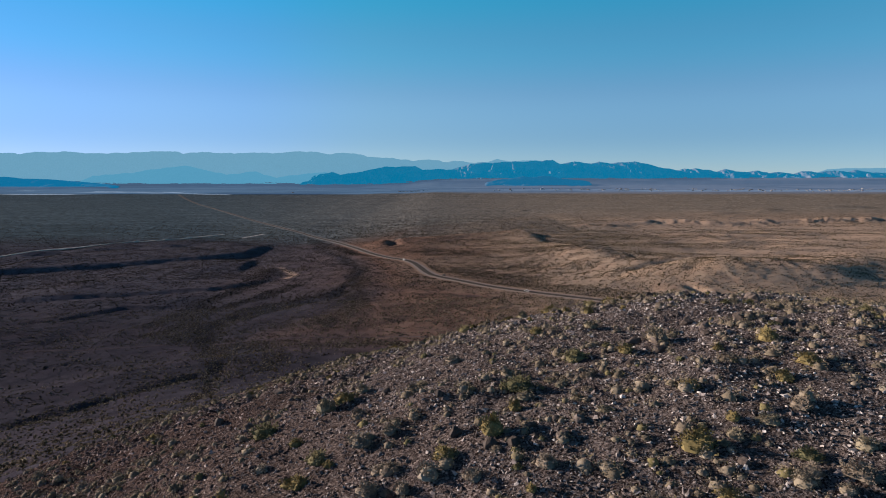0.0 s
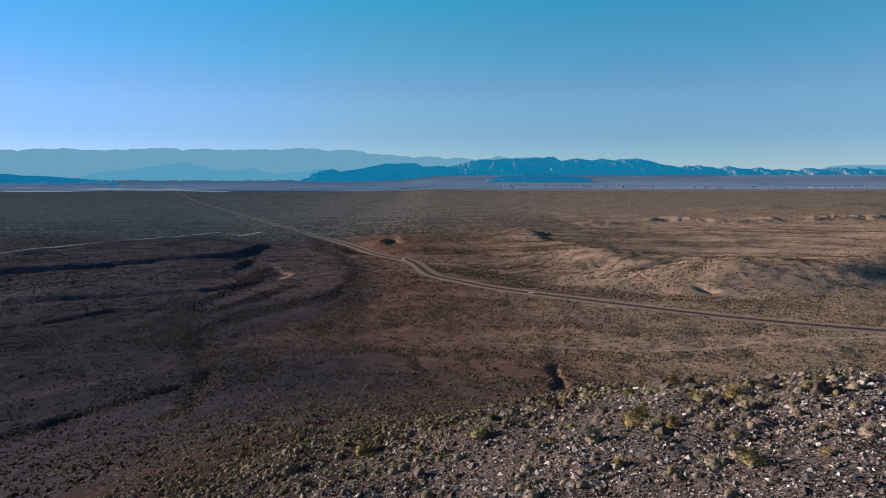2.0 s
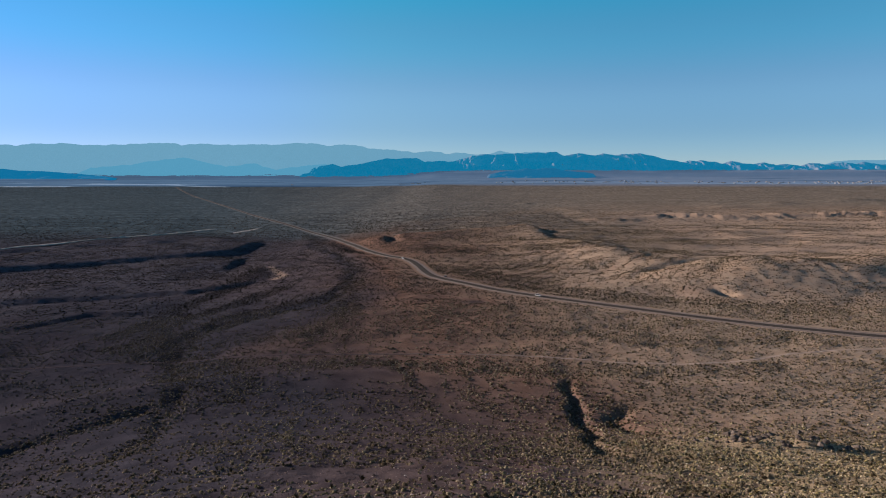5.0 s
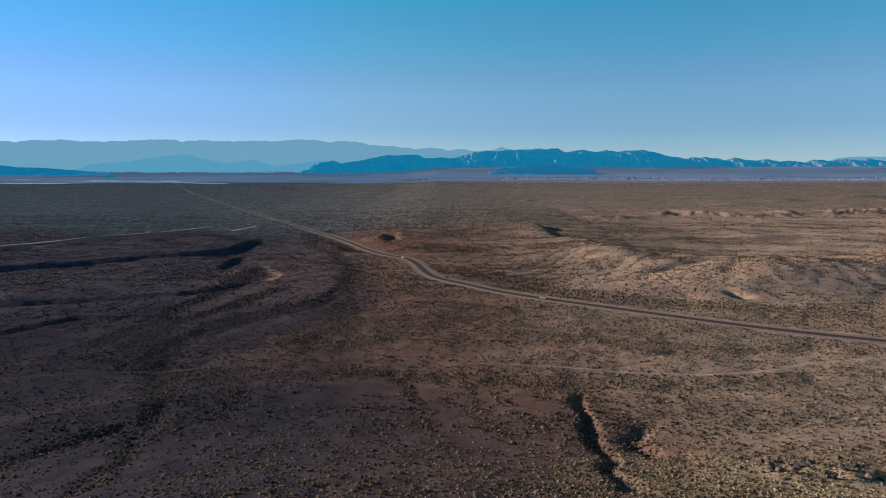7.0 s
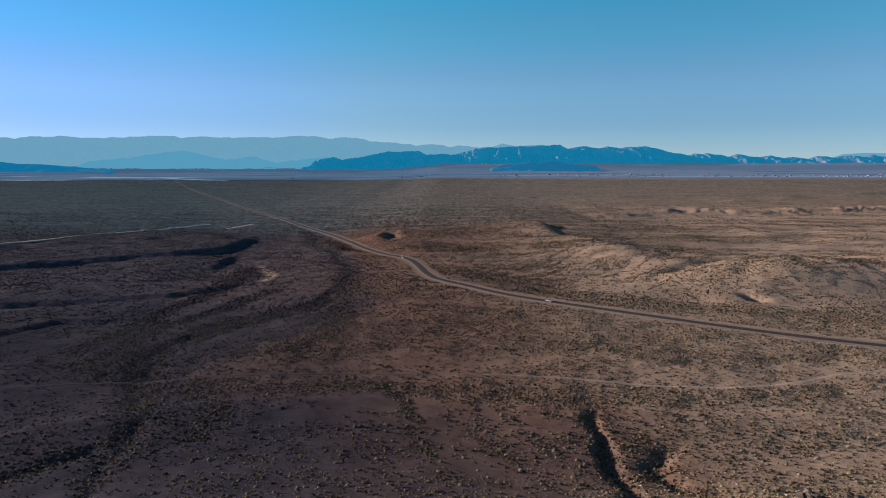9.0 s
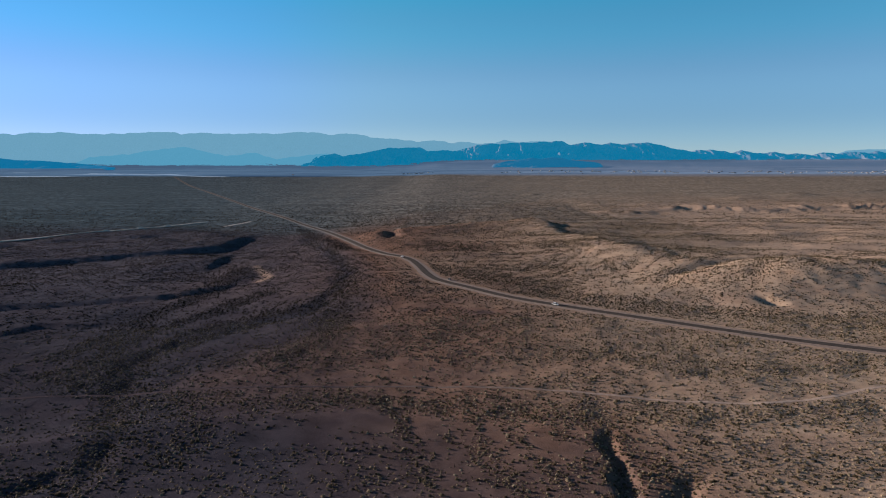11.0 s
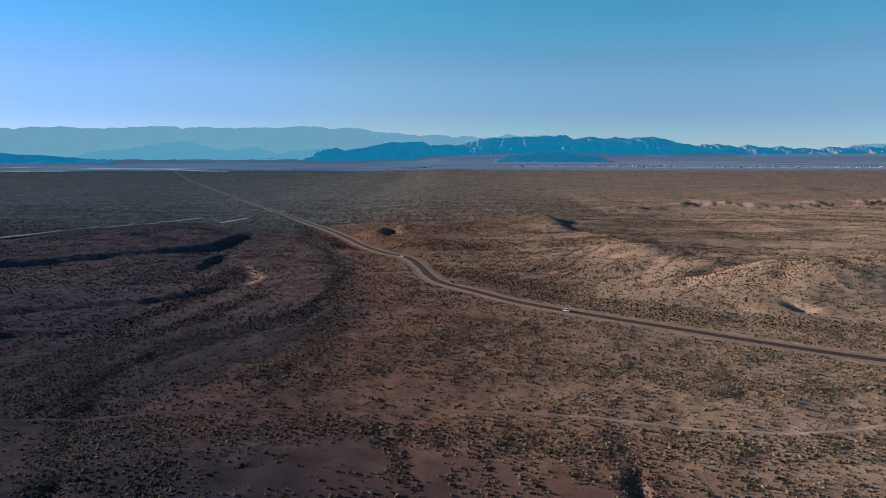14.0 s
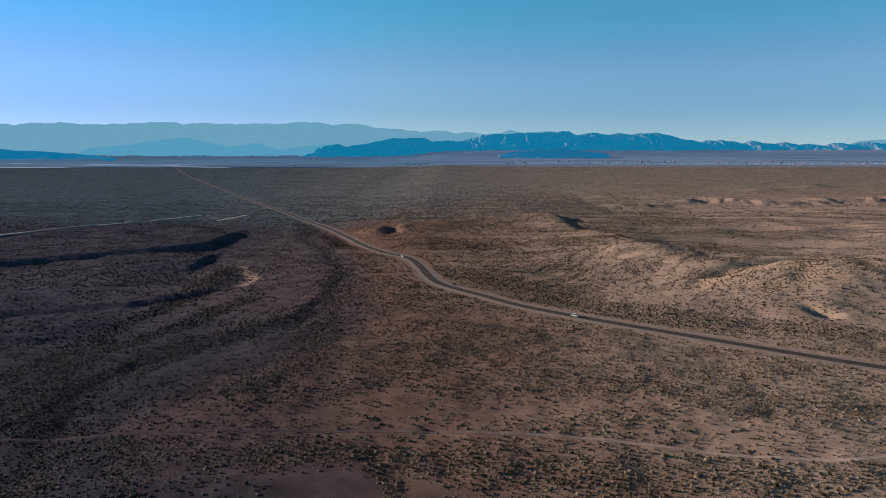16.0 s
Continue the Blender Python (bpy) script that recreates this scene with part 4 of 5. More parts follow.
keep = keep & (rng.uniform(0, 1, len(x)) < 0.25 + 0.75 * sm((hill_height(x, y) - 3) / 22))
x, y, z = x[keep], y[keep], z[keep]
cx, cy, cz = on_hill(18500, -46, 90, 50, 127)
keep = (rng.uniform(0, 1, len(cx)) < 0.55 + 0.9 * fbm(cx * 0.11, cy * 0.11, 3, 99)) & (rng.uniform(0, 1, len(cx)) < sm((cx + 46) / 40)) & (rng.uniform(0, 1, len(cx)) < sm((cy - 48) / 14) * sm((130 - cy) / 18)) & (cx < 0.76 * cy)
x, y, z = np.append(x, cx[keep]), np.append(y, cy[keep]), np.append(z, cz[keep])
M_HILLTOP = island_material("hilltop_scrub", [(0.0, (0.13, 0.108, 0.080)), (0.4, (0.185, 0.155, 0.118)), (0.85, (0.255, 0.218, 0.172)), (0.9, (0.16, 0.138, 0.070)), (1.0, (0.19, 0.165, 0.085))], 0.95, 6.0, 0.3)
M_SLOPE = island_material("slope_scrub", [(0.0, (0.06, 0.056, 0.026)), (0.35, (0.125, 0.108, 0.058)), (0.7, (0.185, 0.155, 0.100)), (1.0, (0.26, 0.225, 0.165))], 0.95, 6.0, 0.45)


def leaf_template(seed, leaves=30, flake=0.13):
    """A small round bush: a loose coat of leaf flakes over a twiggy dome."""
    r = np.random.default_rng(seed)
    v0, f0 = cap_template(seed)
    v = [p * np.array([0.72, 0.72, 0.66]) for p in v0]
    for i in range(leaves):
        a, up = r.uniform(0, 6.28), math.asin(r.uniform(0.0, 1.0))
        d = np.array([math.cos(a) * math.cos(up), math.sin(a) * math.cos(up), math.sin(up)]) * r.uniform(0.7, 1.0) * (1 + 0.15 * math.sin(3 * a + seed))
        v += [d + r.normal(0, flake, 3), d + r.normal(0, flake, 3), d * 1.1 + r.normal(0, flake, 3)]
    return np.array(v), np.concatenate([f0, len(v0) + np.arange(leaves * 3).reshape(-1, 3)])


s = np.clip(rng.lognormal(-1.28, 0.40, len(x)), 0.1, 0.62) * (1 + 0.15 * sm((y - 120) / 60))
M_CREST = island_material("crest_scrub", [(0.0, (0.050, 0.047, 0.018)), (0.25, (0.105, 0.092, 0.038)), (0.35, (0.14, 0.12, 0.056)), (0.4, (0.11, 0.092, 0.070)), (0.8, (0.18, 0.153, 0.120)), (1.0, (0.25, 0.22, 0.178))], 0.95, 6.0, 0.35)
near_hill = y < 131
for pick, shapes, skin, label in ((near_hill, [leaf_template(540 + i, 26, 0.17) for i in range(12)], M_CREST, "tan and yellowish dry scrub crowding the crest of the hill"),
                            (~near_hill, [flake_template(500 + i, 7, 0.2) for i in range(12)], M_SLOPE, "yellowish dry scrub dotted over the stony hillside")):
    me = scatter("slope_scrub", shapes, x[pick], y[pick], z[pick], s[pick], s[pick] * rng.uniform(0.6, 1.0, pick.sum()), skin, True)
    tagged(new("slope_scrub", me), label, "scrub", kind="stuff")


x, y = rng.uniform(20, 230, 26000), rng.uniform(130, 322, 26000)
keep = (x < 0.76 * y + 12) & (rng.uniform(0, 1, len(x)) < hill_foot(x, y) * (0.42 + 0.7 * fbm(x * 0.05, y * 0.09, 3, 105)))
x, y = x[keep], y[keep]
z = np.array([ground_z(a, b) for a, b in zip(x.tolist(), y.tolist())])
M_STRAW = island_material("straw_tufts", [(0.0, (0.15, 0.125, 0.05)), (0.3, (0.26, 0.215, 0.115)), (0.8, (0.36, 0.30, 0.19)), (1.0, (0.48, 0.42, 0.30))], 0.95, 6.0, 0.4)
s = np.clip(rng.lognormal(-0.95, 0.35, len(x)), 0.2, 0.8)
tagged(new("slope_scrub", scatter("slope_scrub", [flake_template(600 + i, 8, 0.2) for i in range(12)], x, y, z, s, s * rng.uniform(0.5, 0.85, len(x)), M_STRAW)),
       "straw-coloured and olive tufts at the foot of the hill", "scrub", kind="stuff")


x, y, z = on_hill(5600, -46, 50, 15, 66)
keep = (np.abs(x) < 0.73 * y) & (rng.uniform(0, 1, len(x)) < 0.45 + 0.8 * fbm(x * 0.14, y * 0.14, 3, 101))
x, y, z = x[keep], y[keep], z[keep]
s = np.clip(rng.lognormal(-1.25, 0.36, len(x)), 0.14, 0.55)
tagged(new("hilltop_scrub", scatter("hilltop_scrub", [flake_template(570 + i, 90, 0.085, 0.70) for i in range(10)], x, y, z, s, s * rng.uniform(0.6, 0.95, len(x)), M_HILLTOP, True)),
       "small grey-tan dry bushes among the hilltop stones", "scrub", kind="stuff")


# ---- helpers for things ----
def part(name, bm, material, parent, label="", smooth=False, m=None):
    """Links a bmesh as one mesh under a thing or a part."""
    me = bpy.data.meshes.new(name)
    bm.to_mesh(me)
    bm.free()
    for p in me.polygons:
        p.use_smooth = smooth
    me.materials.append(material)
    ob = new(name, me)
    ob.parent = parent
    if m is not None:
        ob.matrix_basis = m
    return tagged(ob, label) if label else ob


def empty(name, label, category, group=""):
    return tagged(new(name), label, category, group)


def box(bm, cx, cy, cz, sx, sy, sz, bevel=0.0):
    made = bmesh.ops.create_cube(bm, size=1.0)
    for v in made["verts"]:
        v.co = Vector((cx + v.co.x * sx, cy + v.co.y * sy, cz + v.co.z * sz))
    if bevel:
        edges = list({e for v in made["verts"] for e in v.link_edges})
        bmesh.ops.bevel(bm, geom=edges, offset=bevel, segments=2, affect="EDGES")
    return bm


def blade(bm, base, tip, width):
    """A thin three-sided twig."""
    d = (tip - base).normalized()
    a = d.orthogonal().normalized() * width
    b = d.cross(a)
    ring = [bm.verts.new(base + a), bm.verts.new(base - a * 0.5 + b * 0.87), bm.verts.new(base - a * 0.5 - b * 0.87)]
    top = bm.verts.new(tip)
    for i in range(3):
        bm.faces.new((ring[i], ring[(i + 1) % 3], top))


def desert_bush(name, label, material, seed, twigs, spread, height, leafy):
    """A dome of fine twigs from one root, with small tufts near the ends. Radius about 1."""
    r = random.Random(seed)
    thing = empty(name, label, "bush", "bushes on the hilltop")
    wood, leaf = bmesh.new(), bmesh.new()
    for i in range(twigs):
        a, up = r.uniform(0, 6.283), r.uniform(0.0, 1.0) ** 0.9
        reach = r.uniform(0.75, 1.08) * (1 + 0.18 * math.sin(a * 3 + seed))
        tip = Vector((math.cos(a) * math.cos(up * 1.5) * spread * reach, math.sin(a) * math.cos(up * 1.5) * spread * reach, math.sin(up * 1.5) * height * reach + 0.05))
        root = Vector((r.uniform(-0.2, 0.2), r.uniform(-0.2, 0.2), -0.08))
        if i % 4 == 0:
            blade(wood, root, tip, 0.016)
        for j in range(leafy):
            c = root.lerp(tip, r.uniform(0.0, 1.0) ** 0.5 * 0.42 + 0.55) + Vector((r.gauss(0, 0.07), r.gauss(0, 0.07), r.gauss(0, 0.05)))
            way = (tip - root).normalized() + Vector((r.gauss(0, 0.35), r.gauss(0, 0.35), r.gauss(0, 0.3)))
            blade(leaf, c, c + way.normalized() * r.uniform(0.10, 0.20), r.uniform(0.03, 0.05))
    core = bmesh.ops.create_icosphere(leaf, subdivisions=2, radius=1.0)["verts"]
    for v in core:
        k = 0.74 * (1 + 0.3 * noise.noise(v.co * 2.2 + Vector((seed * 3.1, 0, 0))) + r.uniform(-0.14, 0.14))
        v.co = Vector((v.co.x * spread * k, v.co.y * spread * k, max(v.co.z, -0.1) * height * k + 0.04))
    part("twigs", wood, M_STEM, thing, "thin grey-brown twigs")
    part("foliage", leaf, material, thing)
    return thing


def set_on(thing, spots, sizes, first=True):
    """Puts a thing at the first spot and copies of it at the others."""
    for i, ((px, py), s) in enumerate(zip(spots, sizes)):
        m = pose(px, py, ground_z(px, py) - 0.02, random.uniform(-4, 4), random.uniform(-4, 4), random.uniform(0, 360))
        if i == 0:
            thing.matrix_basis = m
            thing.scale = (s, s, s * random.uniform(0.85, 1.1))
        else:
            copy = copy_thing(thing, m)
            copy.scale = (s, s, s * random.uniform(0.85, 1.1))


M_GREEN = random_material("olive_bush", [(0.0, (0.11, 0.105, 0.055)), (1.0, (0.18, 0.16, 0.085))], 0.95, 5.0, 0.35)
BUSHES = [
    (desert_bush("yellow_bush", "rounded yellow-green rabbitbrush among grey stones", M_YELLOW, 1, 110, 0.95, 0.95, 5), "Y"),
    (desert_bush("yellow_bush", "ragged yellow-green rabbitbrush on the stony hill", M_YELLOW, 2, 100, 1.0, 0.75, 5), "Y"),
    (desert_bush("dry_bush", "dome of dry straw-coloured desert bush on stony ground", M_BUSH, 3, 110, 1.0, 0.8, 5), "T"),
    (desert_bush("dry_bush", "low spreading dry tan bush among grey rubble", M_BUSH, 4, 105, 1.1, 0.6, 5), "T"),
    (desert_bush("dry_bush", "small brittle grey-tan bush on the rubble slope", M_BUSH, 5, 90, 0.95, 0.85, 5), "T"),
    (desert_bush("olive_bush", "dark olive low bush beside dark stones", M_GREEN, 6, 105, 1.05, 0.7, 5), "D"),
]
SPOTS = [(9.3, 22.4, 0.74, "Y"), (0.0, 24.6, 0.52, "Y"), (3.8, 22.6, 0.44, "T"), (6.7, 19.1, 0.71, "T"), (7.7, 17.9, 0.50, "T"), (14.9, 27.0, 0.45, "Y"),
         (7.2, 33.7, 0.70, "D"), (9.7, 33.0, 0.44, "Y"), (11.8, 34.3, 0.66, "T"), (16.6, 31.8, 0.59, "Y"), (16.5, 28.0, 0.54, "Y"), (11.1, 23.6, 0.29, "Y"),
         (12.3, 23.3, 0.44, "T"), (13.9, 24.0, 0.51, "T"), (10.6, 26.7, 0.43, "Y"), (10.8, 22.7, 0.38, "T"), (13.3, 19.4, 0.58, "T"), (12.0, 19.9, 0.40, "T"),
         (3.7, 30.3, 0.74, "D"), (2.0, 25.6, 0.58, "Y"), (-2.5, 27.9, 0.43, "T"), (-6.7, 26.1, 0.42, "Y")]
SPOTS += [(-9.4, 25.1, 0.75, "Y"), (-3.7, 27.5, 0.59, "T"), (-6.7, 34.3, 0.66, "T"), (-5.7, 35.0, 0.67, "Y"), (0.5, 37.7, 0.56, "T"), (1.1, 22.7, 0.44, "T"),
          (-0.6, 23.6, 0.55, "T"), (-2.2, 24.7, 0.48, "T"), (-3.0, 23.5, 0.46, "T"), (-9.9, 33.8, 0.81, "D"), (-5.7, 27.4, 0.54, "D"), (-12.7, 27.8, 0.79, "T"),
          (9.1, 52.9, 0.76, "Y"), (9.0, 50.6, 0.48, "T"), (14.5, 54.7, 0.60, "Y"), (16.6, 55.8, 0.52, "T"), (14.1, 61.7, 0.66, "Y"), (6.7, 62.6, 0.64, "Y"),
          (2.0, 57.3, 0.70, "D"), (6.4, 50.1, 0.50, "T"), (-5.2, 63.5, 0.81, "Y"), (13.1, 55.3, 0.60, "D")]
spread = {"Y": [], "T": [], "D": []}
for sx, sy, sr, kind in SPOTS:
    spread[kind].append(((sx, sy), sr * 1.1))
rnd = random.Random(77)
while sum(len(v) for v in spread.values()) < 300:
    sy = rnd.uniform(16, 84)
    sx = rnd.uniform(-0.74 * sy - 3, 0.74 * sy + 3)
    if hill_height(np.array([sx]), np.array([sy]))[0] < 60 or noise.noise(Vector((sx * 0.13, sy * 0.13, 4))) < rnd.uniform(-0.5, 0.25):
        continue
    spread[rnd.choices("YTD", (0.18, 0.68, 0.14))[0]].append(((sx, sy), rnd.uniform(0.22, 0.55)))
for kind, entries in spread.items():
    kinds = [b for b, k in BUSHES if k == kind]
    for i, bush in enumerate(kinds):
        own = entries[i::len(kinds)]
        set_on(bush, [e[0] for e in own], [e[1] for e in own])


def boulder(seed, flat, label):
    """A dark angular boulder with worn edges."""
    r = random.Random(seed)
    bm = bmesh.new()
    for i in range(22):
        d = Vector((r.gauss(0, 1), r.gauss(0, 1), r.gauss(0, 1))).normalized() * r.uniform(0.75, 1.0)
        bm.verts.new((d.x * 1.15, d.y * 0.85, d.z * flat + 0.28 * flat))
    hull = bmesh.ops.convex_hull(bm, input=list(bm.verts))
    bmesh.ops.delete(bm, geom=[g for g in hull["geom_interior"] if isinstance(g, bmesh.types.BMVert)], context="VERTS")
    bmesh.ops.bevel(bm, geom=list(bm.edges), offset=0.035, segments=1, affect="EDGES")
    me = bpy.data.meshes.new("boulder")
    bm.to_mesh(me)
    bm.free()
    me.materials.append(M_BOULDER)
    return tagged(new("boulder", me), label, "boulder", "boulders on the hill")


BOULDERS = [boulder(1, 0.8, "dark angular boulder half sunk in rubble"), boulder(2, 0.6, "flat dark slab of rock on the stony hill"),
            boulder(3, 0.9, "blocky grey-brown boulder on the hill"), boulder(4, 0.7, "jagged dark rock among loose stones")]
rock_spots = []
for cx, cy, n, reach, size in ((4.9, 24.8, 7, 1.6, 0.3), (17.8, 36.0, 12, 2.6, 0.42), (11.2, 33.8, 5, 1.2, 0.45), (13.4, 61.5, 8, 2.0, 0.6), (-3.4, 22.3, 5, 0.9, 0.4), (17.0, 52.0, 8, 3.0, 0.45),
                               (14.5, 57.0, 8, 3.0, 0.5), (122, 272, 46, 13, 1.5), (98, 277, 22, 13, 1.1), (-8.5, 42, 6, 3, 0.4), (26, 45, 12, 5, 0.5)):
    for i in range(n):
        rock_spots.append(((cx + rnd.gauss(0, reach), cy + rnd.gauss(0, reach * 0.6)), size * rnd.uniform(0.5, 1.25)))
for i in range(60):
    sy = rnd.uniform(16, 75)
    rock_spots.append(((rnd.uniform(-0.7 * sy, 0.7 * sy), sy), rnd.uniform(0.2, 0.45)))
for i, rock in enumerate(BOULDERS):
    own = rock_spots[i::len(BOULDERS)]
    set_on(rock, [e[0] for e in own], [e[1] for e in own])


# ---- vehicles ----
def paint(name, c, rough=0.35):
    k = Mat(name, rough, 0.5)
    return k.color(k.mix(k.span(k.noise(6.0, 3), 0.4, 0.7, 0, 0.25), c, tuple(v * 0.75 for v in c)))


M_WHITE = paint("white_car_paint", (0.78, 0.78, 0.77))
M_DARKCAR = paint("dark_car_paint", (0.035, 0.037, 0.042))
M_GLASS = paint("car_glass", (0.012, 0.014, 0.018), 0.08)
M_TYRE = paint("tyre_rubber", (0.025, 0.025, 0.025), 0.9)
M_RIM = paint("rim_metal", (0.45, 0.45, 0.46), 0.35)
M_LAMP = paint("headlight_glass", (0.8, 0.8, 0.78), 0.1)
M_TAIL = paint("tail_lamp", (0.4, 0.02, 0.02), 0.2)


def wheel_mesh(radius, width):
    bm = bmesh.new()
    bmesh.ops.create_cone(bm, cap_ends=True, segments=20, radius1=radius, radius2=radius, depth=width, matrix=Matrix.Rotation(math.pi / 2, 4, "X"))
    bmesh.ops.bevel(bm, geom=[e for e in bm.edges if len(e.link_faces) == 2 and e.calc_face_angle(0) > 1], offset=0.04, segments=2, affect="EDGES")
    return bm


def car(label, material, length, width, tall, nose, cabin):
    """A car along its own x axis, standing on its wheels."""
    thing = empty("car", label, "car")
    bm = bmesh.new()
    profile = [(-length / 2, 0.35), (-length / 2 + 0.05, 0.78), (-length / 2 + 0.2, 0.92), (length / 2 - nose, 0.95), (length / 2 - 0.25, 0.80), (length / 2, 0.62), (length / 2, 0.32), (length / 2 - 0.2, 0.24), (-length / 2 + 0.2, 0.24)]
    near_side = [bm.verts.new((px, -width / 2, pz)) for px, pz in profile]
    far_side = [bm.verts.new((px, width / 2, pz)) for px, pz in profile]
    bm.faces.new(near_side), bm.faces.new(far_side[::-1])
    for i in range(len(profile)):
        j = (i + 1) % len(profile)
        bm.faces.new((near_side[j], near_side[i], far_side[i], far_side[j]))
    bmesh.ops.bevel(bm, geom=list(bm.edges), offset=0.07, segments=2, affect="EDGES")
    body = part("body", bm, material, thing, smooth=False)
    a, b = cabin
    bm = bmesh.new()
    low = [(a, width / 2 - 0.08), (b, width / 2 - 0.08), (b, -width / 2 + 0.08), (a, -width / 2 + 0.08)]
    high = [(a + 0.35, width / 2 - 0.22), (b - 0.65, width / 2 - 0.22), (b - 0.65, -width / 2 + 0.22), (a + 0.35, -width / 2 + 0.22)]
    lv = [bm.verts.new((px, py, 0.9)) for px, py in low]
    hv = [bm.verts.new((px, py, tall - 0.06)) for px, py in high]
    for i in range(4):
        bm.faces.new((lv[i], lv[(i + 1) % 4], hv[(i + 1) % 4], hv[i]))
    bm.faces.new(hv)
    part("window_glass", bm, M_GLASS, thing, "dark tinted window glass")
    bm = bmesh.new()
    box(bm, (a + b) / 2 - 0.15, 0, tall - 0.04, b - a - 0.95, width - 0.4, 0.09, 0.03)
    part("roof", bm, material, thing)
    for px in (-length / 2 + 0.85, length / 2 - 0.9):
        for py in (-width / 2 + 0.06, width / 2 - 0.06):
            tyre = part("wheel", wheel_mesh(0.34, 0.22), M_TYRE, thing, m=pose(px, py, 0.34))
            rim = bmesh.new()
            bmesh.ops.create_cone(rim, cap_ends=True, segments=14, radius1=0.2, radius2=0.2, depth=0.25, matrix=Matrix.Rotation(math.pi / 2, 4, "X"))
            part("rim", rim, M_RIM, tyre)
    for py in (-width / 2 + 0.3, width / 2 - 0.3):
        bm = bmesh.new()
        box(bm, length / 2 - 0.02, py, 0.62, 0.1, 0.36, 0.13, 0.02)
        part("headlight", bm, M_LAMP, thing)
        bm = bmesh.new()
        box(bm, -length / 2 + 0.02, py, 0.75, 0.1, 0.3, 0.16, 0.02)
        part("tail_lamp", bm, M_TAIL, thing)
    return thing


def road_spot(y, offset, line=ROAD):
    """A place on the road at that y, and the road's heading."""
    for (ax, ay), (bx, by) in zip(line, line[1:]):
        if by <= y <= ay:
            s = (y - ay) / (by - ay)
            px = ax + (bx - ax) * s
            d = Vector((bx - ax, by - ay, 0)).normalized()
            return px - d.y * offset, y + d.x * offset, math.degrees(math.atan2(d.y, d.x))


for args, spot_y, offset, turn in ((("white pickup-sized car driving on the grey road", M_WHITE, 5.0, 1.95, 1.75, 1.5, (-1.6, 1.35)), 600, -1.7, 0),
                                   (("white car on the road near the bend", M_WHITE, 4.6, 1.85, 1.6, 1.2, (-1.9, 1.3)), 835, -1.7, 0),
                                   (("dark car parked on the pale road shoulder", M_DARKCAR, 4.8, 1.9, 1.75, 1.2, (-2.1, 1.3)), 694, 6.5, 180)):
    cxx, cyy, ang = road_spot(spot_y, offset)
    lift = 0.36 if abs(offset) < 3 else 0.17
    car(*args).matrix_basis = pose(cxx, cyy, ground_z(cxx, cyy) + lift, 0, 0, ang + turn)


# ---- the raised line on the shaded side ----
BANKED = [(-760, 960), (-684, 1071), (-668, 1106), (-645, 1147), (-621, 1185), (-598, 1222), (-571, 1268), (-534, 1318), (-493, 1385)]
M_BANK = dirt_material("bank_gravel", (0.33, 0.31, 0.30), (0.50, 0.48, 0.46))
tagged(new("embankment", strip_mesh("embankment", BANKED, 7.5, 1.6, M_BANK, 0.12)), "pale gravel embankment across the dark plain", "embankment", kind="structure")
tagged(new("dirt_track", strip_mesh("dirt_track", [(-426, 1298), (-414, 1340), (-402, 1382)], 7.0, 0.12, M_BANK, 0.4)), "short pale gravel track on the dark plain", "track", kind="structure")
M_CONCRETE = dirt_material("old_concrete", (0.34, 0.32, 0.30), (0.48, 0.46, 0.43))


def small_bridge():
    """A short bridge: deck, two parapets and four piers."""
    thing = empty("small_bridge", "short concrete bridge on the gravel embankment", "bridge", "bridges on the embankment")
    part("deck", box(bmesh.new(), 0, 0, 2.0, 10, 6.6, 0.5, 0.05), M_CONCRETE, thing)
    for py in (-3.1, 3.1):
        part("parapet", box(bmesh.new(), 0, py, 2.75, 10, 0.35, 1.0, 0.05), M_CONCRETE, thing)
        for px in (-4.2, 4.2):
            part("pier", box(bmesh.new(), px, py, 0.7, 0.9, 0.9, 2.4, 0.05), M_CONCRETE, thing)
    return thing


bridge = small_bridge()
for i, (bx, by, ang) in enumerate(((-604, 1212, 58), (-571, 1268, 56), (-540, 1310, 52))):
    m = pose(bx, by, ground_z(bx, by) - 0.2, 0, 0, ang)
    if i == 0:
        bridge.matrix_basis = m
    else:
        copy_thing(bridge, m)


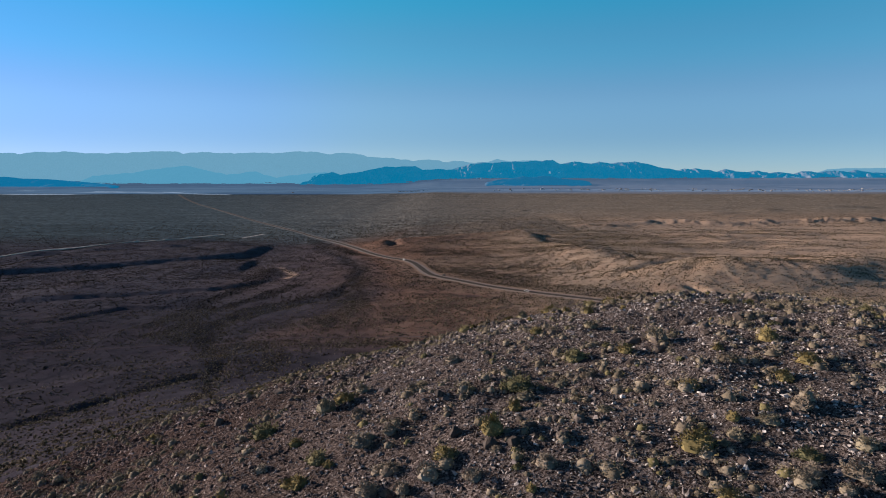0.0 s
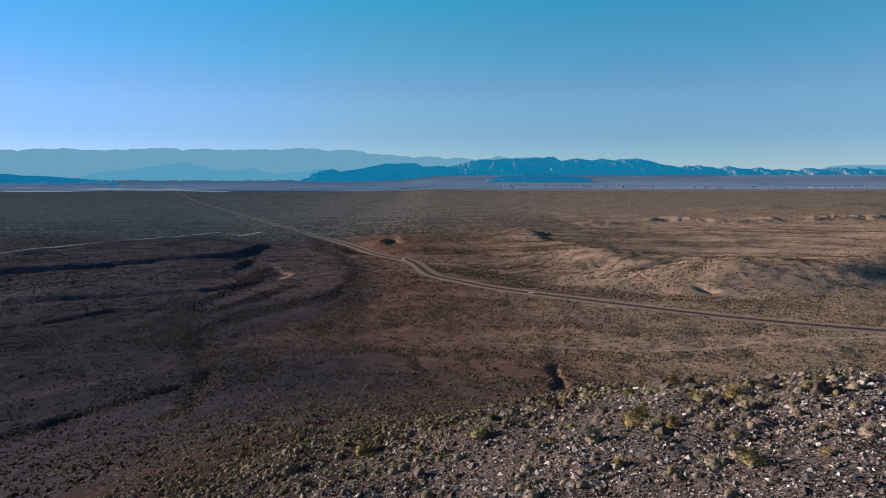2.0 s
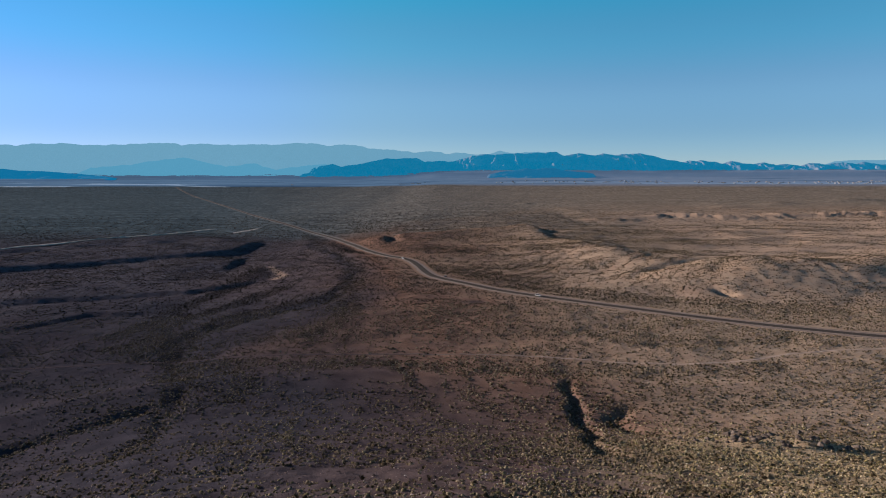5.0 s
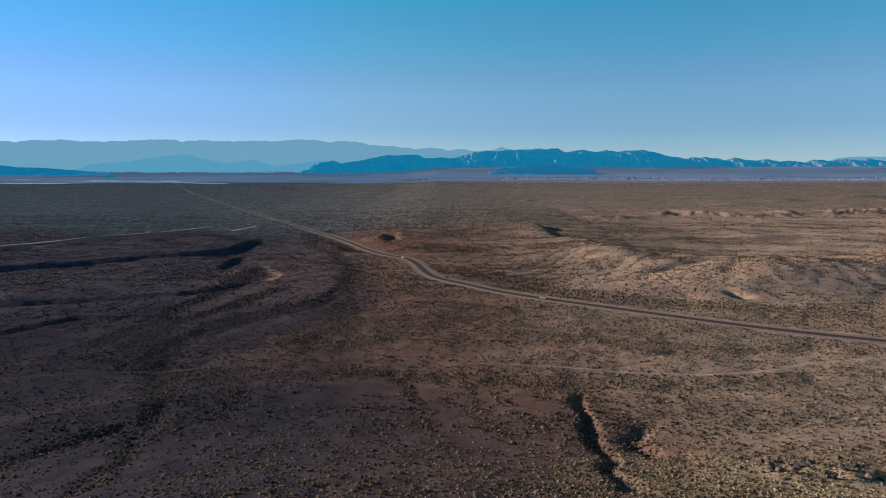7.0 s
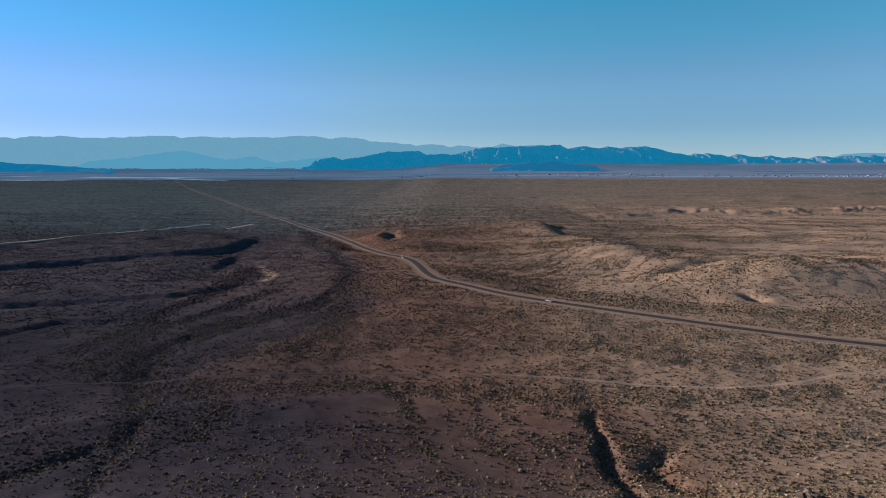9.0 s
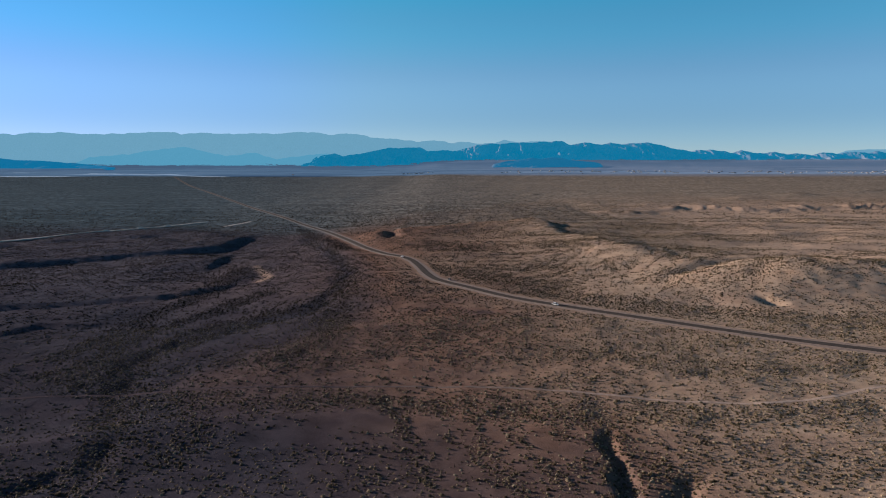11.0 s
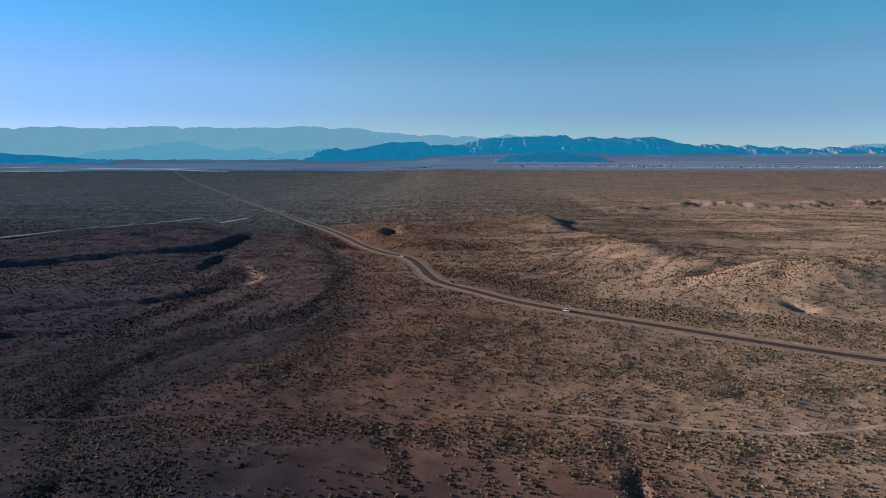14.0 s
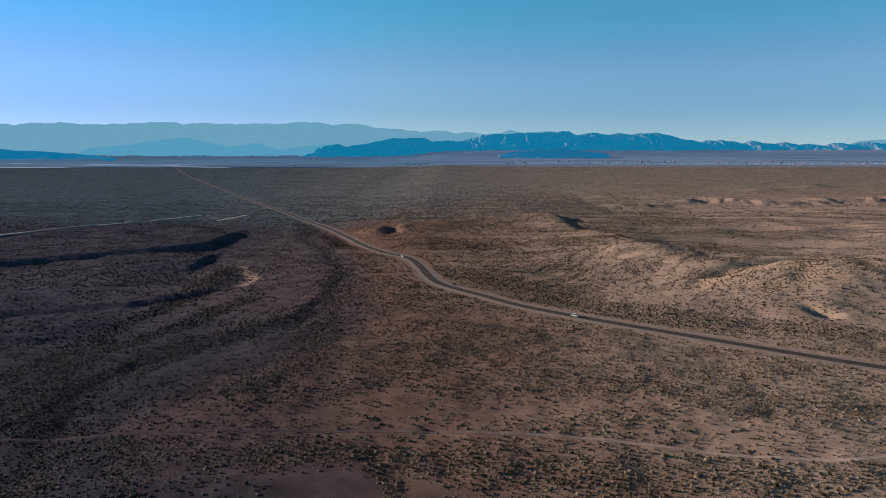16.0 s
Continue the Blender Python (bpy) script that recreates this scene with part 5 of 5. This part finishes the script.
# ---- the far settlement ----
M_WALL = random_material("white_house_wall", [(0.0, (0.20, 0.19, 0.19)), (1.0, (0.42, 0.41, 0.41))], 0.9, 0.4, 0.15)
M_ROOF = random_material("house_roof", [(0.0, (0.36, 0.34, 0.33)), (0.5, (0.20, 0.14, 0.12)), (1.0, (0.5, 0.5, 0.5))], 0.8, 0.4, 0.15)


def house(label, w, d, h):
    thing = empty("house", label, "house", "houses of the far settlement")
    part("wall", box(bmesh.new(), 0, 0, h / 2, w, d, h), M_WALL, thing)
    bm = bmesh.new()
    a = [bm.verts.new((sx * (w / 2 + 0.5), sy * (d / 2 + 0.5), h)) for sx, sy in ((-1, -1), (1, -1), (1, 1), (-1, 1))]
    r = [bm.verts.new((-w / 2, 0, h + d * 0.28)), bm.verts.new((w / 2, 0, h + d * 0.28))]
    for f in ((a[0], a[1], r[1], r[0]), (a[2], a[3], r[0], r[1]), (a[1], a[2], r[1]), (a[3], a[0], r[0]), (a[3], a[2], a[1], a[0])):
        bm.faces.new(f)
    part("roof", bm, M_ROOF, thing)
    for wx in (-w * 0.28, w * 0.28):
        part("window", box(bmesh.new(), wx, -d / 2, h * 0.55, w * 0.13, 0.3, h * 0.35), M_GLASS, thing)
    part("door", box(bmesh.new(), 0, -d / 2, h * 0.36, w * 0.08, 0.3, h * 0.7), M_ROOF, thing)
    return thing


HOUSES = [house("long low white house on the far valley floor", 9, 6, 3.0), house("small white house on the far valley floor", 6, 5, 2.8), house("large pale shed on the far valley floor", 12, 7, 3.4)]
sites = []
for x0, x1, y0, y1, n in ((-290, -95, 3970, 4030, 16), (300, 1500, 3900, 4150, 34), (620, 1000, 4040, 4070, 14), (1060, 1400, 3900, 4100, 16), (1500, 2750, 3880, 4120, 30), (1700, 2150, 3900, 4060, 24), (2250, 2650, 3900, 4060, 18), (-990, -960, 3990, 4010, 1), (2700, 2900, 4020, 4070, 5)):
    for i in range(n):
        sites.append((rnd.uniform(x0, x1), rnd.uniform(y0, y1)))
for i, home in enumerate(HOUSES):
    for j, (hx, hy) in enumerate(sites[i::3]):
        m = pose(hx, hy, ground_z(hx, hy) - 0.3, 0, 0, rnd.choice((0, 0, 90, 12, -15)))
        if j == 0:
            home.matrix_basis = m
        else:
            copy_thing(home, m)
